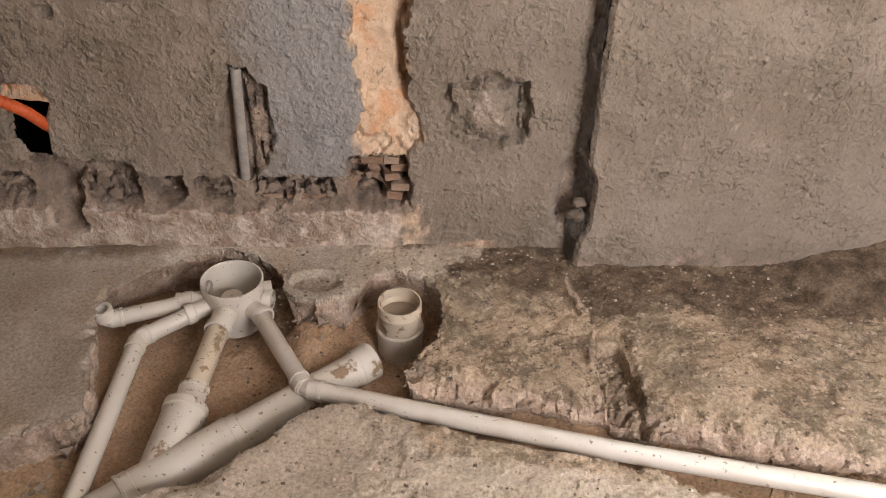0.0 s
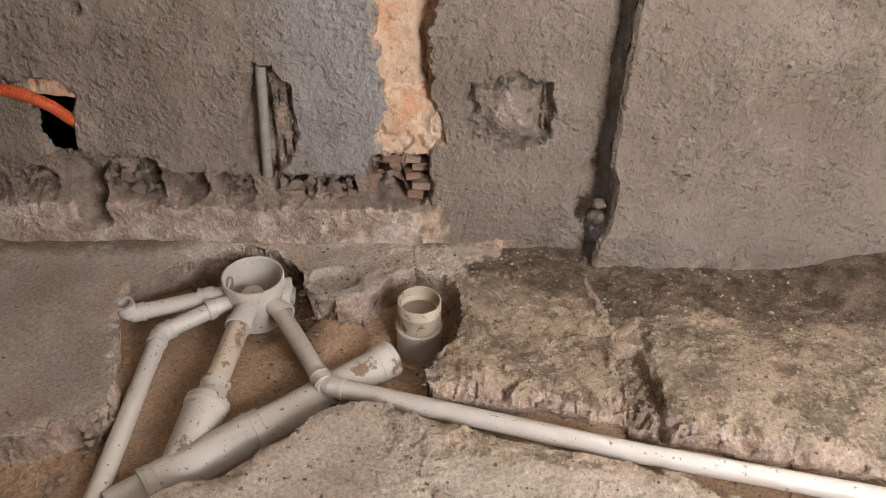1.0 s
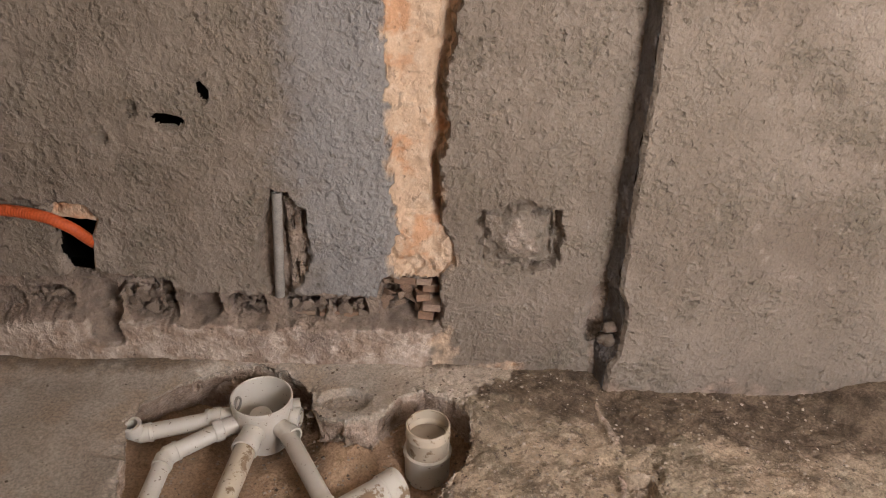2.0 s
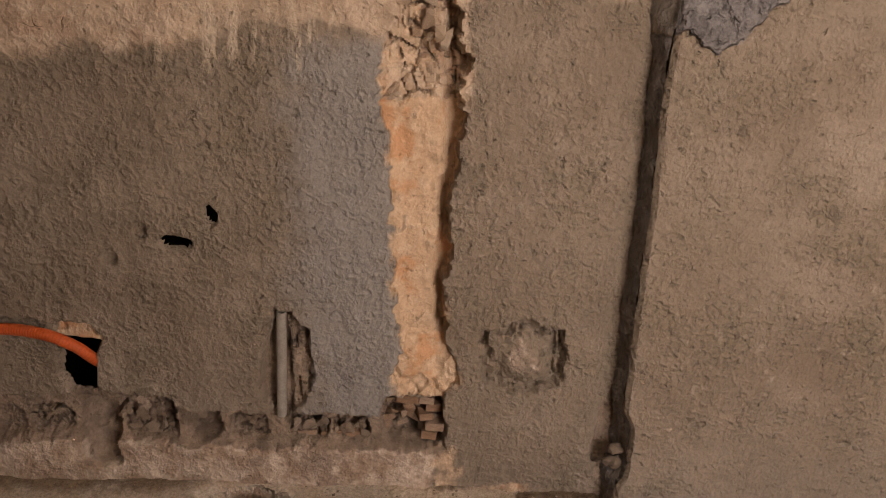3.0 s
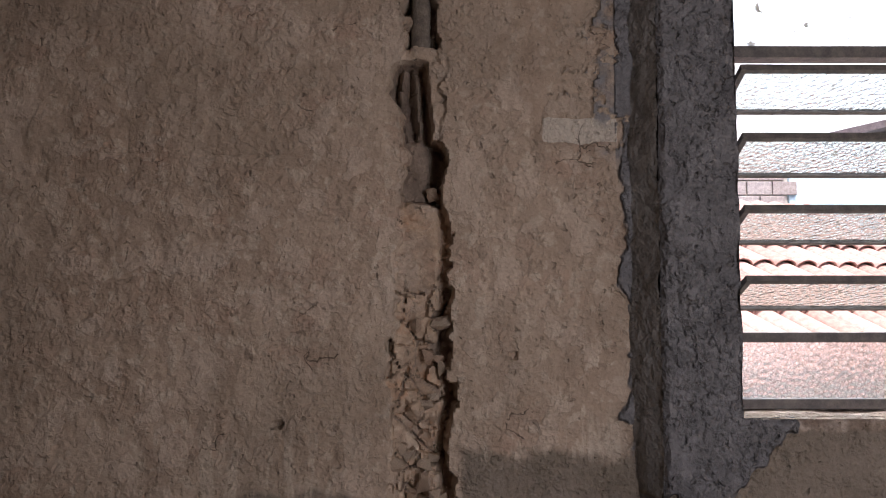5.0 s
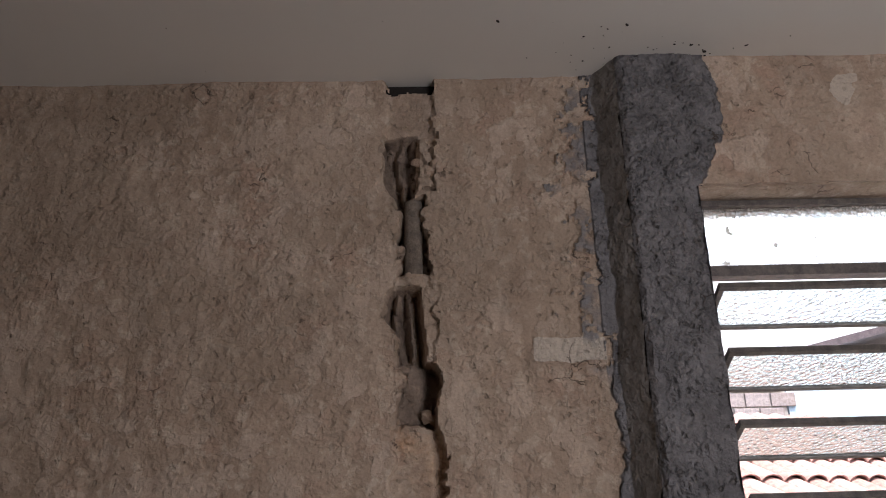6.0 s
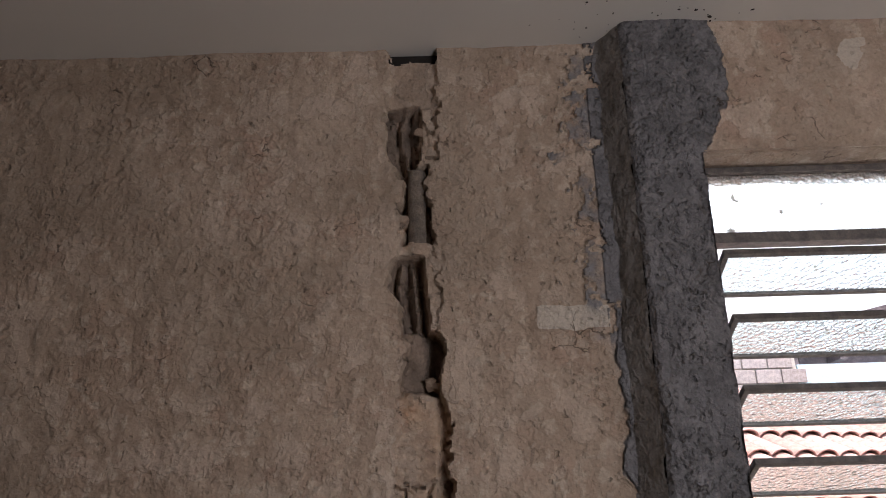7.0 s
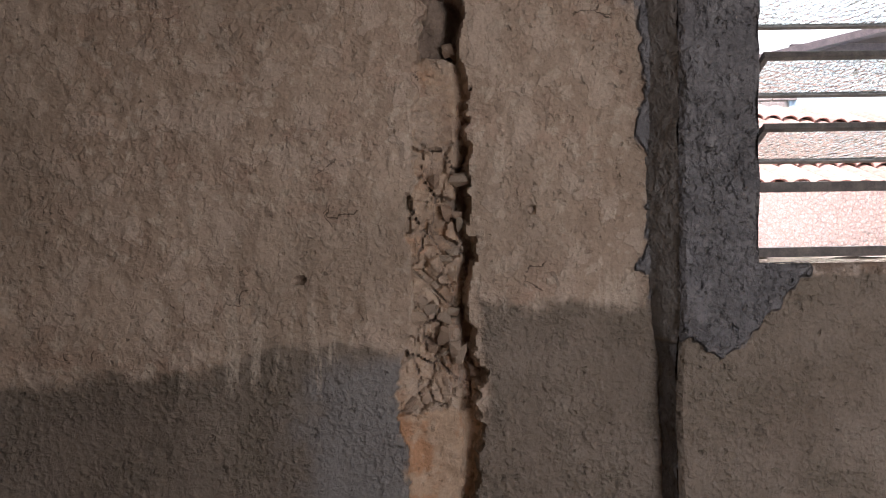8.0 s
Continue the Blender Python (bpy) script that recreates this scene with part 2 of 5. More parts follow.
def plain(name, a, b, scale=20, rough=0.8, metal=0.0, relief=0.3, size=0.003):
    n = Nodes(name, rough, metal)
    v, f = n.noise(scale, 6, 0.65), n.noise(scale * 7, 4)
    n.colour(n.mix(1.0, n.mix(n.ramp(v, 0.3, 0.7), a, b), n.grey(n.ramp(f, 0.3, 0.7, 0.88, 1.1)), "MULTIPLY"))
    n.bump(n.math("ADD", v, n.math("MULTIPLY", f, 0.4)), relief, size)
    return n.mat


def grit_mix():
    n = Nodes("grit", 0.95)
    r = n.t.nodes.new("ShaderNodeNewGeometry").outputs["Random Per Island"]
    n.colour(n.mix(n.ramp(r, 0.0, 1.0), (0.12, 0.088, 0.062), (0.44, 0.36, 0.28)))
    return n.mat


def varied(name, a, b, rough=0.9):
    """Loose pieces: each of its own shade."""
    n = Nodes(name, rough)
    v, f = n.noise(30, 5), n.noise(160, 4)
    base = n.mix(n.rand(), a, b)
    n.colour(n.mix(1.0, base, n.grey(n.ramp(n.math("ADD", n.math("MULTIPLY", v, 0.7), n.math("MULTIPLY", f, 0.3)), 0.3, 0.7, 0.65, 1.2)), "MULTIPLY"))
    n.bump(n.math("ADD", v, f), 0.6, 0.003)
    return n.mat


def ceiling_paint():
    n = Nodes("ceiling_paint", 0.75)
    big, fine = n.noise(1.5, 4), n.noise(90, 4)
    n.colour(n.mix(n.ramp(n.noise(55, 2), 0.775, 0.79), n.mix(big, (0.70, 0.66, 0.60), (0.76, 0.73, 0.68)), (0.12, 0.10, 0.08)))
    n.bump(fine, 0.12, 0.001)
    return n.mat


def pebbled_glass(name, rough, tint, line):
    n = Nodes(name, rough)
    n.bsdf.inputs["Transmission Weight"].default_value = 1.0
    n.bsdf.inputs["IOR"].default_value = 1.45
    spots = n.ramp(n.noise(26, 4, 0.6), 0.66, 0.70)
    # darker cell edges paint in the dark refractions between the pebbles
    edge_shade = n.ramp(n.cells(105, "DISTANCE_TO_EDGE"), 0.02, 0.16, 1.0, 0.0)
    n.colour(n.mix(spots, n.mix(edge_shade, tint, line), (0.30, 0.27, 0.22)))
    n.put(n.bsdf.inputs["Transmission Weight"], n.ramp(spots, 0, 1, 1.0, 0.15))
    n.bump(n.cells(105, "SMOOTH_F1"), 1.0, 0.0014)
    return n.mat


M_WALL, M_FLOOR, M_CEIL = masonry(), floor_mix(), ceiling_paint()
M_PVC, M_PVC_MUD, M_PVC_OLD = pvc("white_pvc", -0.05), pvc("muddy_pvc", 0.075), pvc("yellowed_pvc", 0.05, (0.60, 0.50, 0.37))
M_RENDER = plain("plain_render", (0.46, 0.41, 0.35), (0.56, 0.50, 0.43), 6)
# for walls out of view: dark only to weaken the light they bounce
M_DIM_RENDER = plain("bounce_dimming_render", (0.13, 0.105, 0.08), (0.21, 0.17, 0.13), 6)
M_ORANGE = plain("orange_plastic", (0.52, 0.090, 0.022), (0.44, 0.085, 0.028), 30, 0.45)
M_GREY = plain("grey_plastic", (0.23, 0.205, 0.18), (0.31, 0.275, 0.24), 40, 0.7)
M_CRUST = plain("mortar_crusted_plastic", (0.13, 0.105, 0.085), (0.28, 0.225, 0.175), 38, 0.9, 0.0, 1.0, 0.006)
M_IRON = plain("painted_iron", (0.10, 0.088, 0.082), (0.19, 0.16, 0.14), 45, 0.6, 0.2)
M_GLASS = pebbled_glass("pebbled_glass", 0.10, (0.80, 0.89, 0.88), (0.46, 0.52, 0.51))
M_GLASS_PALE = pebbled_glass("pale_pebbled_glass", 0.26, (0.94, 0.97, 0.97), (0.48, 0.53, 0.52))
M_BRICK = varied("broken_brick", (0.41, 0.27, 0.185), (0.47, 0.37, 0.28))
M_DARKBRICK = varied("old_dark_brick", (0.26, 0.155, 0.10), (0.36, 0.26, 0.19))
# near-black: the shade inside wall holes put into colour; also colours the mortar specks
M_VOID = plain("void_shade_and_specks", (0.022, 0.018, 0.015), (0.04, 0.033, 0.028), 15)
M_STONE = varied("rubble_stone", (0.25, 0.18, 0.13), (0.44, 0.345, 0.265))
# grey-beige stone darkened for the shadow of the inner corner
M_DARKSTONE = varied("shaded_stone", (0.12, 0.09, 0.066), (0.16, 0.12, 0.09))
M_CHASESTONE = varied("chase_rubble", (0.16, 0.115, 0.086), (0.33, 0.25, 0.19))
M_TILE = varied("clay_roof_tile", (0.38, 0.215, 0.17), (0.48, 0.30, 0.25))
M_WALLBRICK = varied("red_wall_brick", (0.42, 0.34, 0.305), (0.50, 0.42, 0.385))
M_HOUSE = plain("pale_house_paint", (0.72, 0.70, 0.66), (0.80, 0.78, 0.74), 3)
M_TIMBER = plain("dark_timber", (0.10, 0.075, 0.075), (0.16, 0.12, 0.115), 12)
M_LEAF = varied("leaf_green", (0.05, 0.11, 0.03), (0.10, 0.18, 0.05), 0.6)
M_GROUND = plain("yard_ground", (0.22, 0.17, 0.12), (0.32, 0.26, 0.2), 2)


# ---- shaping helpers ----
def lattice(ix, iy, seed):
    v = np.sin(ix * 127.1 + iy * 311.7 + seed * 74.7) * 43758.5453
    return v - np.floor(v)


def vnoise(x, y, size, seed):
    x, y = x / size + 57.3, y / size + 31.9
    ix, iy = np.floor(x), np.floor(y)
    fx, fy = x - ix, y - iy
    fx, fy = fx * fx * (3 - 2 * fx), fy * fy * (3 - 2 * fy)
    a = lattice(ix, iy, seed) * (1 - fx) + lattice(ix + 1, iy, seed) * fx
    b = lattice(ix, iy + 1, seed) * (1 - fx) + lattice(ix + 1, iy + 1, seed) * fx
    return (a * (1 - fy) + b * fy) * 2 - 1


def fbm(x, y, size, seed, octaves=4, gain=0.5):
    total, amp, norm = 0.0, 1.0, 0.0
    for k in range(octaves):
        total = total + amp * vnoise(x + k * 3.1, y - k * 1.7, size / 2 ** k, seed + k)
        norm += amp
        amp *= gain
    return total / norm


def worley(x, y, size, seed):
    """Distance to the border between cells (0 at the border) and a random number for each cell."""
    x, y = x / size + 40.0, y / size + 40.0
    ix, iy = np.floor(x), np.floor(y)
    f1, f2, cid = np.full(x.shape, 9.0), np.full(x.shape, 9.0), np.zeros(x.shape)
    for dx in (-1, 0, 1):
        for dy in (-1, 0, 1):
            px, py = ix + dx, iy + dy
            d = np.hypot(px + lattice(px, py, seed) - x, py + lattice(px, py, seed + 9) - y)
            near = d < f1
            f2 = np.where(near, f1, np.minimum(f2, d))
            cid = np.where(near, lattice(px, py, seed + 21), cid)
            f1 = np.where(near, d, f1)
    return (f2 - f1) * size, cid


def ss(lo, hi, v):
    t = np.clip((v - lo) / (hi - lo), 0, 1)
    return t * t * (3 - 2 * t)


def sd_poly(x, y, pts):
    """Signed distance to a closed outline, negative inside."""
    d, inside = np.full(x.shape, 1e9), np.zeros(x.shape, bool)
    for (ax, ay), (bx, by) in zip(pts, pts[1:] + pts[:1]):
        ex, ey = bx - ax, by - ay
        t = np.clip(((x - ax) * ex + (y - ay) * ey) / (ex * ex + ey * ey), 0, 1)
        d = np.minimum(d, np.hypot(x - ax - ex * t, y - ay - ey * t))
        cross = (ay > y) != (by > y)
        inside ^= cross & (x < ex * (y - ay) / (ey if ey else 1e-9) + ax)
    return np.where(inside, -d, d)


def sd_box(x, y, x0, x1, y0, y1, r=0.0):
    dx, dy = np.abs(x - (x0 + x1) / 2) - (x1 - x0) / 2 + r, np.abs(y - (y0 + y1) / 2) - (y1 - y0) / 2 + r
    return np.hypot(np.maximum(dx, 0), np.maximum(dy, 0)) + np.minimum(np.maximum(dx, dy), 0) - r


def grid_mesh(name, P, keep, zones, mat):
    """A sheet from a grid of places P[i, j], without the quads that keep leaves out; zones become attributes."""
    ni, nj = P.shape[:2]
    idx = np.arange(ni * nj).reshape(ni, nj)
    q = np.stack([idx[:-1, :-1], idx[1:, :-1], idx[1:, 1:], idx[:-1, 1:]], -1)[keep]
    me = bpy.data.meshes.new(name)
    me.from_pydata(P.reshape(-1, 3).tolist(), [], q.reshape(-1, 4).tolist())
    for key, v in zones.items():
        me.attributes.new(key, "FLOAT", "POINT").data.foreach_set("value", np.clip(v, 0, 1).astype(np.float32).ravel())
    me.polygons.foreach_set("use_smooth", np.ones(len(me.polygons), bool))
    me.materials.append(mat)
    me.update()
    me.set_sharp_from_angle(angle=radians(38))
    return me


def link_bm(name, bm, mat, smooth=False):
    me = bpy.data.meshes.new(name)
    bmesh.ops.recalc_face_normals(bm, faces=bm.faces)
    bm.to_mesh(me)
    bm.free()
    me.materials.append(mat)
    if smooth:
        me.polygons.foreach_set("use_smooth", np.ones(len(me.polygons), bool))
        me.set_sharp_from_angle(angle=radians(32))
    return me


def part(name, bm, mat, parent=None, label="", smooth=False):
    ob = new(name, bm if isinstance(bm, bpy.types.Mesh) else link_bm(name, bm, mat, smooth))
    ob.parent = parent
    if label:
        tagged(ob, label)
    return ob


def thing(name, label, category, place=(0, 0, 0), group="", kind=""):
    ob = new(name)
    ob.empty_display_size = 0.05
    ob.location = place
    return tagged(ob, label, category, group, kind)


def add_box(bm, x0, x1, y0, y1, z0, z1, bevel=0.0, m=None):
    g = bmesh.ops.create_cube(bm, size=1.0, matrix=Matrix.LocRotScale(((x0 + x1) / 2, (y0 + y1) / 2, (z0 + z1) / 2), None, (x1 - x0, y1 - y0, z1 - z0)))
    if bevel:
        es = list({e for v in g["verts"] for e in v.link_edges})
        g = bmesh.ops.bevel(bm, geom=es, offset=bevel, segments=2, affect="EDGES", profile=0.6)
    if m is not None:
        bmesh.ops.transform(bm, matrix=m, verts=g["verts"])
    return bm


def boxed(*a, **k):
    return add_box(bmesh.new(), *a, **k)


def rounded(pts, bend=0.03, steps=6):
    """A polyline with its corners turned into arcs."""
    pts = [Vector(p) for p in pts]
    out = [pts[0]]
    for a, b, c in zip(pts, pts[1:], pts[2:]):
        r = min(bend, (a - b).length * 0.45, (c - b).length * 0.45)
        p, q = b + (a - b).normalized() * r, b + (c - b).normalized() * r
        out += [(p.lerp(b, k / steps)).lerp(b.lerp(q, k / steps), k / steps) for k in range(steps + 1)]
    return out + [pts[-1]]


def sweep(path, radii, wall=0.003, seg=28, bm=None):
    """A hollow tube along a path; radii: one number or one for each place."""
    bm = bm or bmesh.new()
    path = [Vector(p) for p in path]
    if not hasattr(radii, "__len__"):
        radii = [radii] * len(path)
    tang = [(path[min(i + 1, len(path) - 1)] - path[max(i - 1, 0)]).normalized() for i in range(len(path))]
    side = tang[0].orthogonal().normalized()
    outer, inner = [], []
    for p, t, r in zip(path, tang, radii):
        side = (side - t * side.dot(t)).normalized()
        up = t.cross(side)
        for ring, rr in ((outer, r), (inner, r - wall)):
            ring.append([bm.verts.new(p + (side * math.cos(a) + up * math.sin(a)) * rr) for a in (2 * math.pi * k / seg for k in range(seg))])
    for rings in (outer, inner):
        for a, b in zip(rings, rings[1:]):
            for k in range(seg):
                bm.faces.new((a[k], a[(k + 1) % seg], b[(k + 1) % seg], b[k]))
    for e in (0, -1):
        for k in range(seg):
            bm.faces.new((outer[e][k], outer[e][(k + 1) % seg], inner[e][(k + 1) % seg], inner[e][k]))
    return bm


def lathe(profile, seg=48, bm=None, at=(0, 0, 0)):
    """A turned shape: radius and height pairs round the z axis; the profile is closed."""
    bm = bm or bmesh.new()
    rings = [[bm.verts.new((at[0] + r * math.cos(a), at[1] + r * math.sin(a), at[2] + z)) for a in (2 * math.pi * k / seg for k in range(seg))] for r, z in profile]
    for a, b in zip(rings, rings[1:] + rings[:1]):
        for k in range(seg):
            bm.faces.new((a[k], a[(k + 1) % seg], b[(k + 1) % seg], b[k]))
    return bm


def chunk(name, mat, rng, flat=0.6):
    """An angular broken piece about 1 across."""
    bm = bmesh.new()
    for _ in range(9):
        v = Vector((rng.uniform(-1, 1), rng.uniform(-1, 1), rng.uniform(-1, 1))).normalized()
        bm.verts.new((v.x * 0.5 * rng.uniform(0.6, 1.1), v.y * flat * 0.5 * rng.uniform(0.7, 1), v.z * 0.5 * rng.uniform(0.6, 1.1)))
    bmesh.ops.convex_hull(bm, input=bm.verts)
    bmesh.ops.delete(bm, geom=[v for v in bm.verts if not v.link_faces], context="VERTS")
    return link_bm(name, bm, mat)


# ---- the room's shell ----
X0, X1, Y0, YR, CEIL = -1.75, 1.95, -2.40, -0.075, 2.495
EDGE = 0.328            # where the window wall steps forward
WX0, WX1, WZ0, WZ1 = 0.480, 1.32, 1.272, 2.168


def coords(a, b, fine0, fine1, fine, coarse):
    left = np.arange(a, fine0, coarse) if fine0 > a else np.array([])
    right = np.arange(fine1 + coarse, b, coarse) if fine1 < b else np.array([])
    return np.unique(np.round(np.concatenate([left, np.arange(fine0, fine1 + fine / 2, fine), right, [a, b]]), 5))


def chased_wall():
    """The recessed wall with its chases, holes and patch, as one relief."""
    xs, zs = coords(X0, EDGE + 0.03, -1.16, EDGE + 0.03, 0.0041, 0.03), coords(-0.14, CEIL + 0.02, -0.02, CEIL + 0.02, 0.0041, 0.03)
    x, z = np.meshgrid(xs, zs, indexing="ij")
    rag = 0.026 * fbm(x, z, 0.08, 3, 4, 0.65)
    rag2 = 0.018 * fbm(x, z, 0.035, 8, 3, 0.65)
    h = 0.007 * fbm(x, z, 0.25, 1, 3) + 0.0042 * fbm(x, z * 0.7, 0.045, 5, 3, 0.5)
    pale = ss(-0.03, 0.03, z - np.where(x < -0.12, 1.045 + 0.07 * ss(-0.62, -0.45, x) - 0.04 * ss(-0.3, -0.2, x), 1.19) + rag * 1.6)
    h += pale * (0.0025 * fbm(x, z, 0.026, 12, 2, 0.5) - 0.004 * ss(0.25, 0.7, fbm(x, z, 0.05, 14, 3)))
    h += 0.002 * np.abs(fbm(x, z, 0.018, 15, 2)) * (1 - pale)
    cement = ss(-0.60, -0.28, x + rag * 3) * ss(-0.09, -0.22, x + rag * 2) * ss(1.16, 1.02, z + rag) * ss(0.17, 0.22, z)
    clay, rubble_shade, lime, wet_shade = np.zeros(x.shape), np.zeros(x.shape), np.zeros(x.shape), np.zeros(x.shape)

    # limewashed band above the floor, standing a little proud
    band = ss(0.135, 0.115, z + rag) * ss(-0.06, -0.12, x + rag)
    h += band * (0.014 + 0.006 * fbm(x, z, 0.06, 30, 3))
    lime = np.maximum(lime, band)
    clay = np.maximum(clay, 0.42 * ss(0.045, 0.005, z + rag) * ss(-0.15, -0.05, x) * ss(0.3, 0.1, x))

    # the horizontal chase and its hollow cells
    bd, cid = worley(x, z, 0.034, 4)
    rub = 0.014 * cid + 0.010 * ss(0.0, 0.008, bd)
    top = 0.205 + 0.045 * ss(-0.72, -0.84, x) - 0.01 * ss(-0.9, -1.0, x)
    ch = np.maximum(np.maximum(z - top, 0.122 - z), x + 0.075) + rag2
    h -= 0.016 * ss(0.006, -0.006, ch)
    rubble_shade = np.maximum(rubble_shade, ss(0.012, -0.004, ch))
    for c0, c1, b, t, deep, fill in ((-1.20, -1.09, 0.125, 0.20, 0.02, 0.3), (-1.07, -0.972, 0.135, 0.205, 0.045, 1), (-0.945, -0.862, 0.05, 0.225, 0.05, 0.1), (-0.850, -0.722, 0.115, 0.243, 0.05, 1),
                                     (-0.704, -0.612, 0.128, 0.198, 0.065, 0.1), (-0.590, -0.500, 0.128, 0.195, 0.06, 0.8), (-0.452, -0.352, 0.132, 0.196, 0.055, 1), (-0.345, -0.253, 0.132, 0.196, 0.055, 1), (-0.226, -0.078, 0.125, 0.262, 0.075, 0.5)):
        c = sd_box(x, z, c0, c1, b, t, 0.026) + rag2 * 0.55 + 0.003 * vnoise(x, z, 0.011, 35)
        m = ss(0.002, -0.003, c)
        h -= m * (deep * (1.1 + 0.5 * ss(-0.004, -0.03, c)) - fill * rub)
        rubble_shade = np.maximum(rubble_shade, m)

    # the upright chase from the floor band to the ceiling: its ragged sides, then its bed section by section
    zk = [0.25, 0.30, 0.345, 0.38, 0.425, 0.51, 0.57, 0.64, 0.77, 0.885, 0.957, 1.03, 1.076, 1.135, 1.25, 1.30, 1.36, 1.42, 1.50, 1.62, 1.68, 1.74, 1.80, 1.85, 1.92, 1.975, 2.0, 2.02, 2.08, 2.16, 2.195, 2.215, 2.255, 2.34, 2.44, 2.50]
    lk = [-0.190, -0.200, -0.196, -0.185, -0.190, -0.196, -0.205, -0.200, -0.204, -0.212, -0.232, -0.227, -0.218, -0.195, -0.190, -0.197, -0.207, -0.198, -0.180, -0.180, -0.180, -0.168, -0.165, -0.174, -0.189, -0.183, -0.188, -0.163, -0.165, -0.161, -0.181, -0.194, -0.200, -0.198, -0.193, -0.203]
    rk = [-0.085, -0.048, -0.047, -0.062, -0.082, -0.085, -0.083, -0.080, -0.075, -0.062, -0.061, -0.058, -0.066, -0.072, -0.075, -0.060, -0.075, -0.079, -0.080, -0.076, -0.084, -0.083, -0.090, -0.082, -0.087, -0.093, -0.095, -0.103, -0.113, -0.116, -0.115, -0.095, -0.089, -0.085, -0.084, -0.083]
    left, rite = np.interp(z, zk, lk), np.interp(z, zk, rk)
    u = (x - left) / (rite - left)
    half, cx = (rite - left) / 2, x - (left + rite) / 2
    ch = np.maximum(np.abs(cx) - half, 0.258 - z) + rag2 * 1.25 + 0.004 * vnoise(x, z, 0.012, 37)
    m = ss(0.003, -0.005, ch)
    inside = ss(0.003, -0.007, ch)
    bd, cid = worley(x + 0.02 * fbm(x, z, 0.05, 38), z * 0.8, 0.040, 11)
    bd2, cid2 = worley(x * 1.2, z * 0.9, 0.019, 12)
    bd3, cid3 = worley(x * 0.8 + 0.03 * fbm(x, z, 0.08, 36), z * 0.6 + 0.5 * x, 0.055, 13)
    bits = 0.028 * cid3 * ss(0, 0.003, bd3) + 0.018 * cid * ss(0, 0.003, bd) + 0.006 * cid2 * ss(0.3, 0.6, cid) * ss(0, 0.003, bd2)
    zr = z + 1.1 * rag2
    knob = ss(0.24, 0.26, z) * ss(0.435, 0.42, zr)
    low = ss(0.42, 0.435, zr) * ss(0.975, 0.955, zr)
    mid = ss(0.955, 0.975, zr) * ss(1.525, 1.51, zr)
    ring = ss(1.51, 1.525, zr) * ss(1.70, 1.685, zr)
    deep = ss(1.685, 1.70, zr) * ss(1.825, 1.815, zr)
    webs = ss(1.815, 1.825, zr) * ss(1.985, 1.978, zr)
    shelf = ss(1.978, 1.985, zr) * ss(2.018, 2.010, zr)
    slim = ss(2.010, 2.018, zr) * ss(2.195, 2.185, zr)
    webs2 = ss(2.185, 2.195, zr) * ss(2.345, 2.335, zr)
    pocket = ss(2.335, 2.345, zr)
    wave = u * 3.6 + 0.5 * fbm(x, z * 0.35, 0.05, 39) + 0.25
    rib = np.abs(np.sin(np.pi * wave)) ** 0.6 * (0.75 + 0.5 * vnoise(x * 2, z * 0.5, 0.03, 46))
    cut = 0.010 * ss(0.006, 0.0, np.abs(((z * 11 + 2 * vnoise(x, z, 0.05, 47)) % 1) - 0.5) * 0.09)
    flap = ss(0.60, 0.66, u + 0.9 * rag2)
    edge_gap = ss(0.05, 0.0, np.abs(u - 0.66)) * 0.03
    depth = (low * (0.010 + 0.014 * ss(0.05, 0.25, u) + 0.040 * ss(0.74, 0.90, u + rag2 * 4) + 0.014 * fbm(x, z, 0.08, 41, 4, 0.6) - 0.006 * ss(0.1, 0.5, fbm(x, z, 0.05, 48, 3)))
             + knob * (0.010 + 0.024 * fbm(x, z, 0.07, 42, 4, 0.6) + 0.012 * (1 - cid))
             + mid * (0.054 - bits + 0.034 * ss(0.72, 0.86, u + 3 * rag2) + 0.020 * ss(0.1, 0.4, fbm(x, z, 0.12, 49)) - 0.012 * ss(0.3, 0.1, u))
             + ring * (0.018 + 0.030 * ss(0.72, 0.9, u) + 0.003 * np.sin(z * 230) + 0.008 * fbm(x, z, 0.06, 50))
             + deep * (0.050 + 0.045 * ss(0.45, 0.8, u) - 0.020 * fbm(x, z, 0.05, 43))
             + webs * ((0.090 - 0.040 * rib + cut) * (1 - flap) + flap * (0.012 + 0.010 * fbm(x, z, 0.04, 51)) + edge_gap)
             + shelf * (0.010 + 0.012 * fbm(x, z, 0.04, 52))
             + slim * (0.065 - 0.02 * ss(0.6, 0.9, u))
             + webs2 * ((0.078 - 0.040 * rib + cut) * (1 - flap) + flap * (0.008 + 0.020 * (1 - cid2) * ss(0.2, 0.6, cid)) + edge_gap)
             + pocket * (0.018 + 0.008 * fbm(x, z, 0.06, 53)))
    depth = np.maximum(depth, 0.004)
    h = h * (1 - 0.5 * m) - m * depth
    clay = np.maximum(clay, inside * (low + knob + 0.5 * ring * ss(0.3, 0.6, vnoise(x, z, 0.05, 44) + 0.5)))
    clay = np.maximum(clay, 0.62 * ss(0.035, 0.0, np.abs(cx) - half) * ss(0.24, 0.27, z) * ss(0.99, 0.9, z) * (0.55 + 0.45 * vnoise(x, z, 0.06, 45)))
    clay = np.maximum(clay, 0.55 * ss(0.05, 0.0, np.abs(x + 0.07) - 0.02 + 2 * rag) * ss(0.15, 0.10, z + rag))
    clay = np.maximum(clay, 0.45 * inside * mid)
    # shadow painted into the cracks and the right side of the middle bed
    rubble_shade = np.maximum(rubble_shade, 0.6 * inside * mid * np.maximum(ss(0.004, 0.001, bd3), ss(0.55, 0.75, u) * ss(0.5, 0.2, cid)))
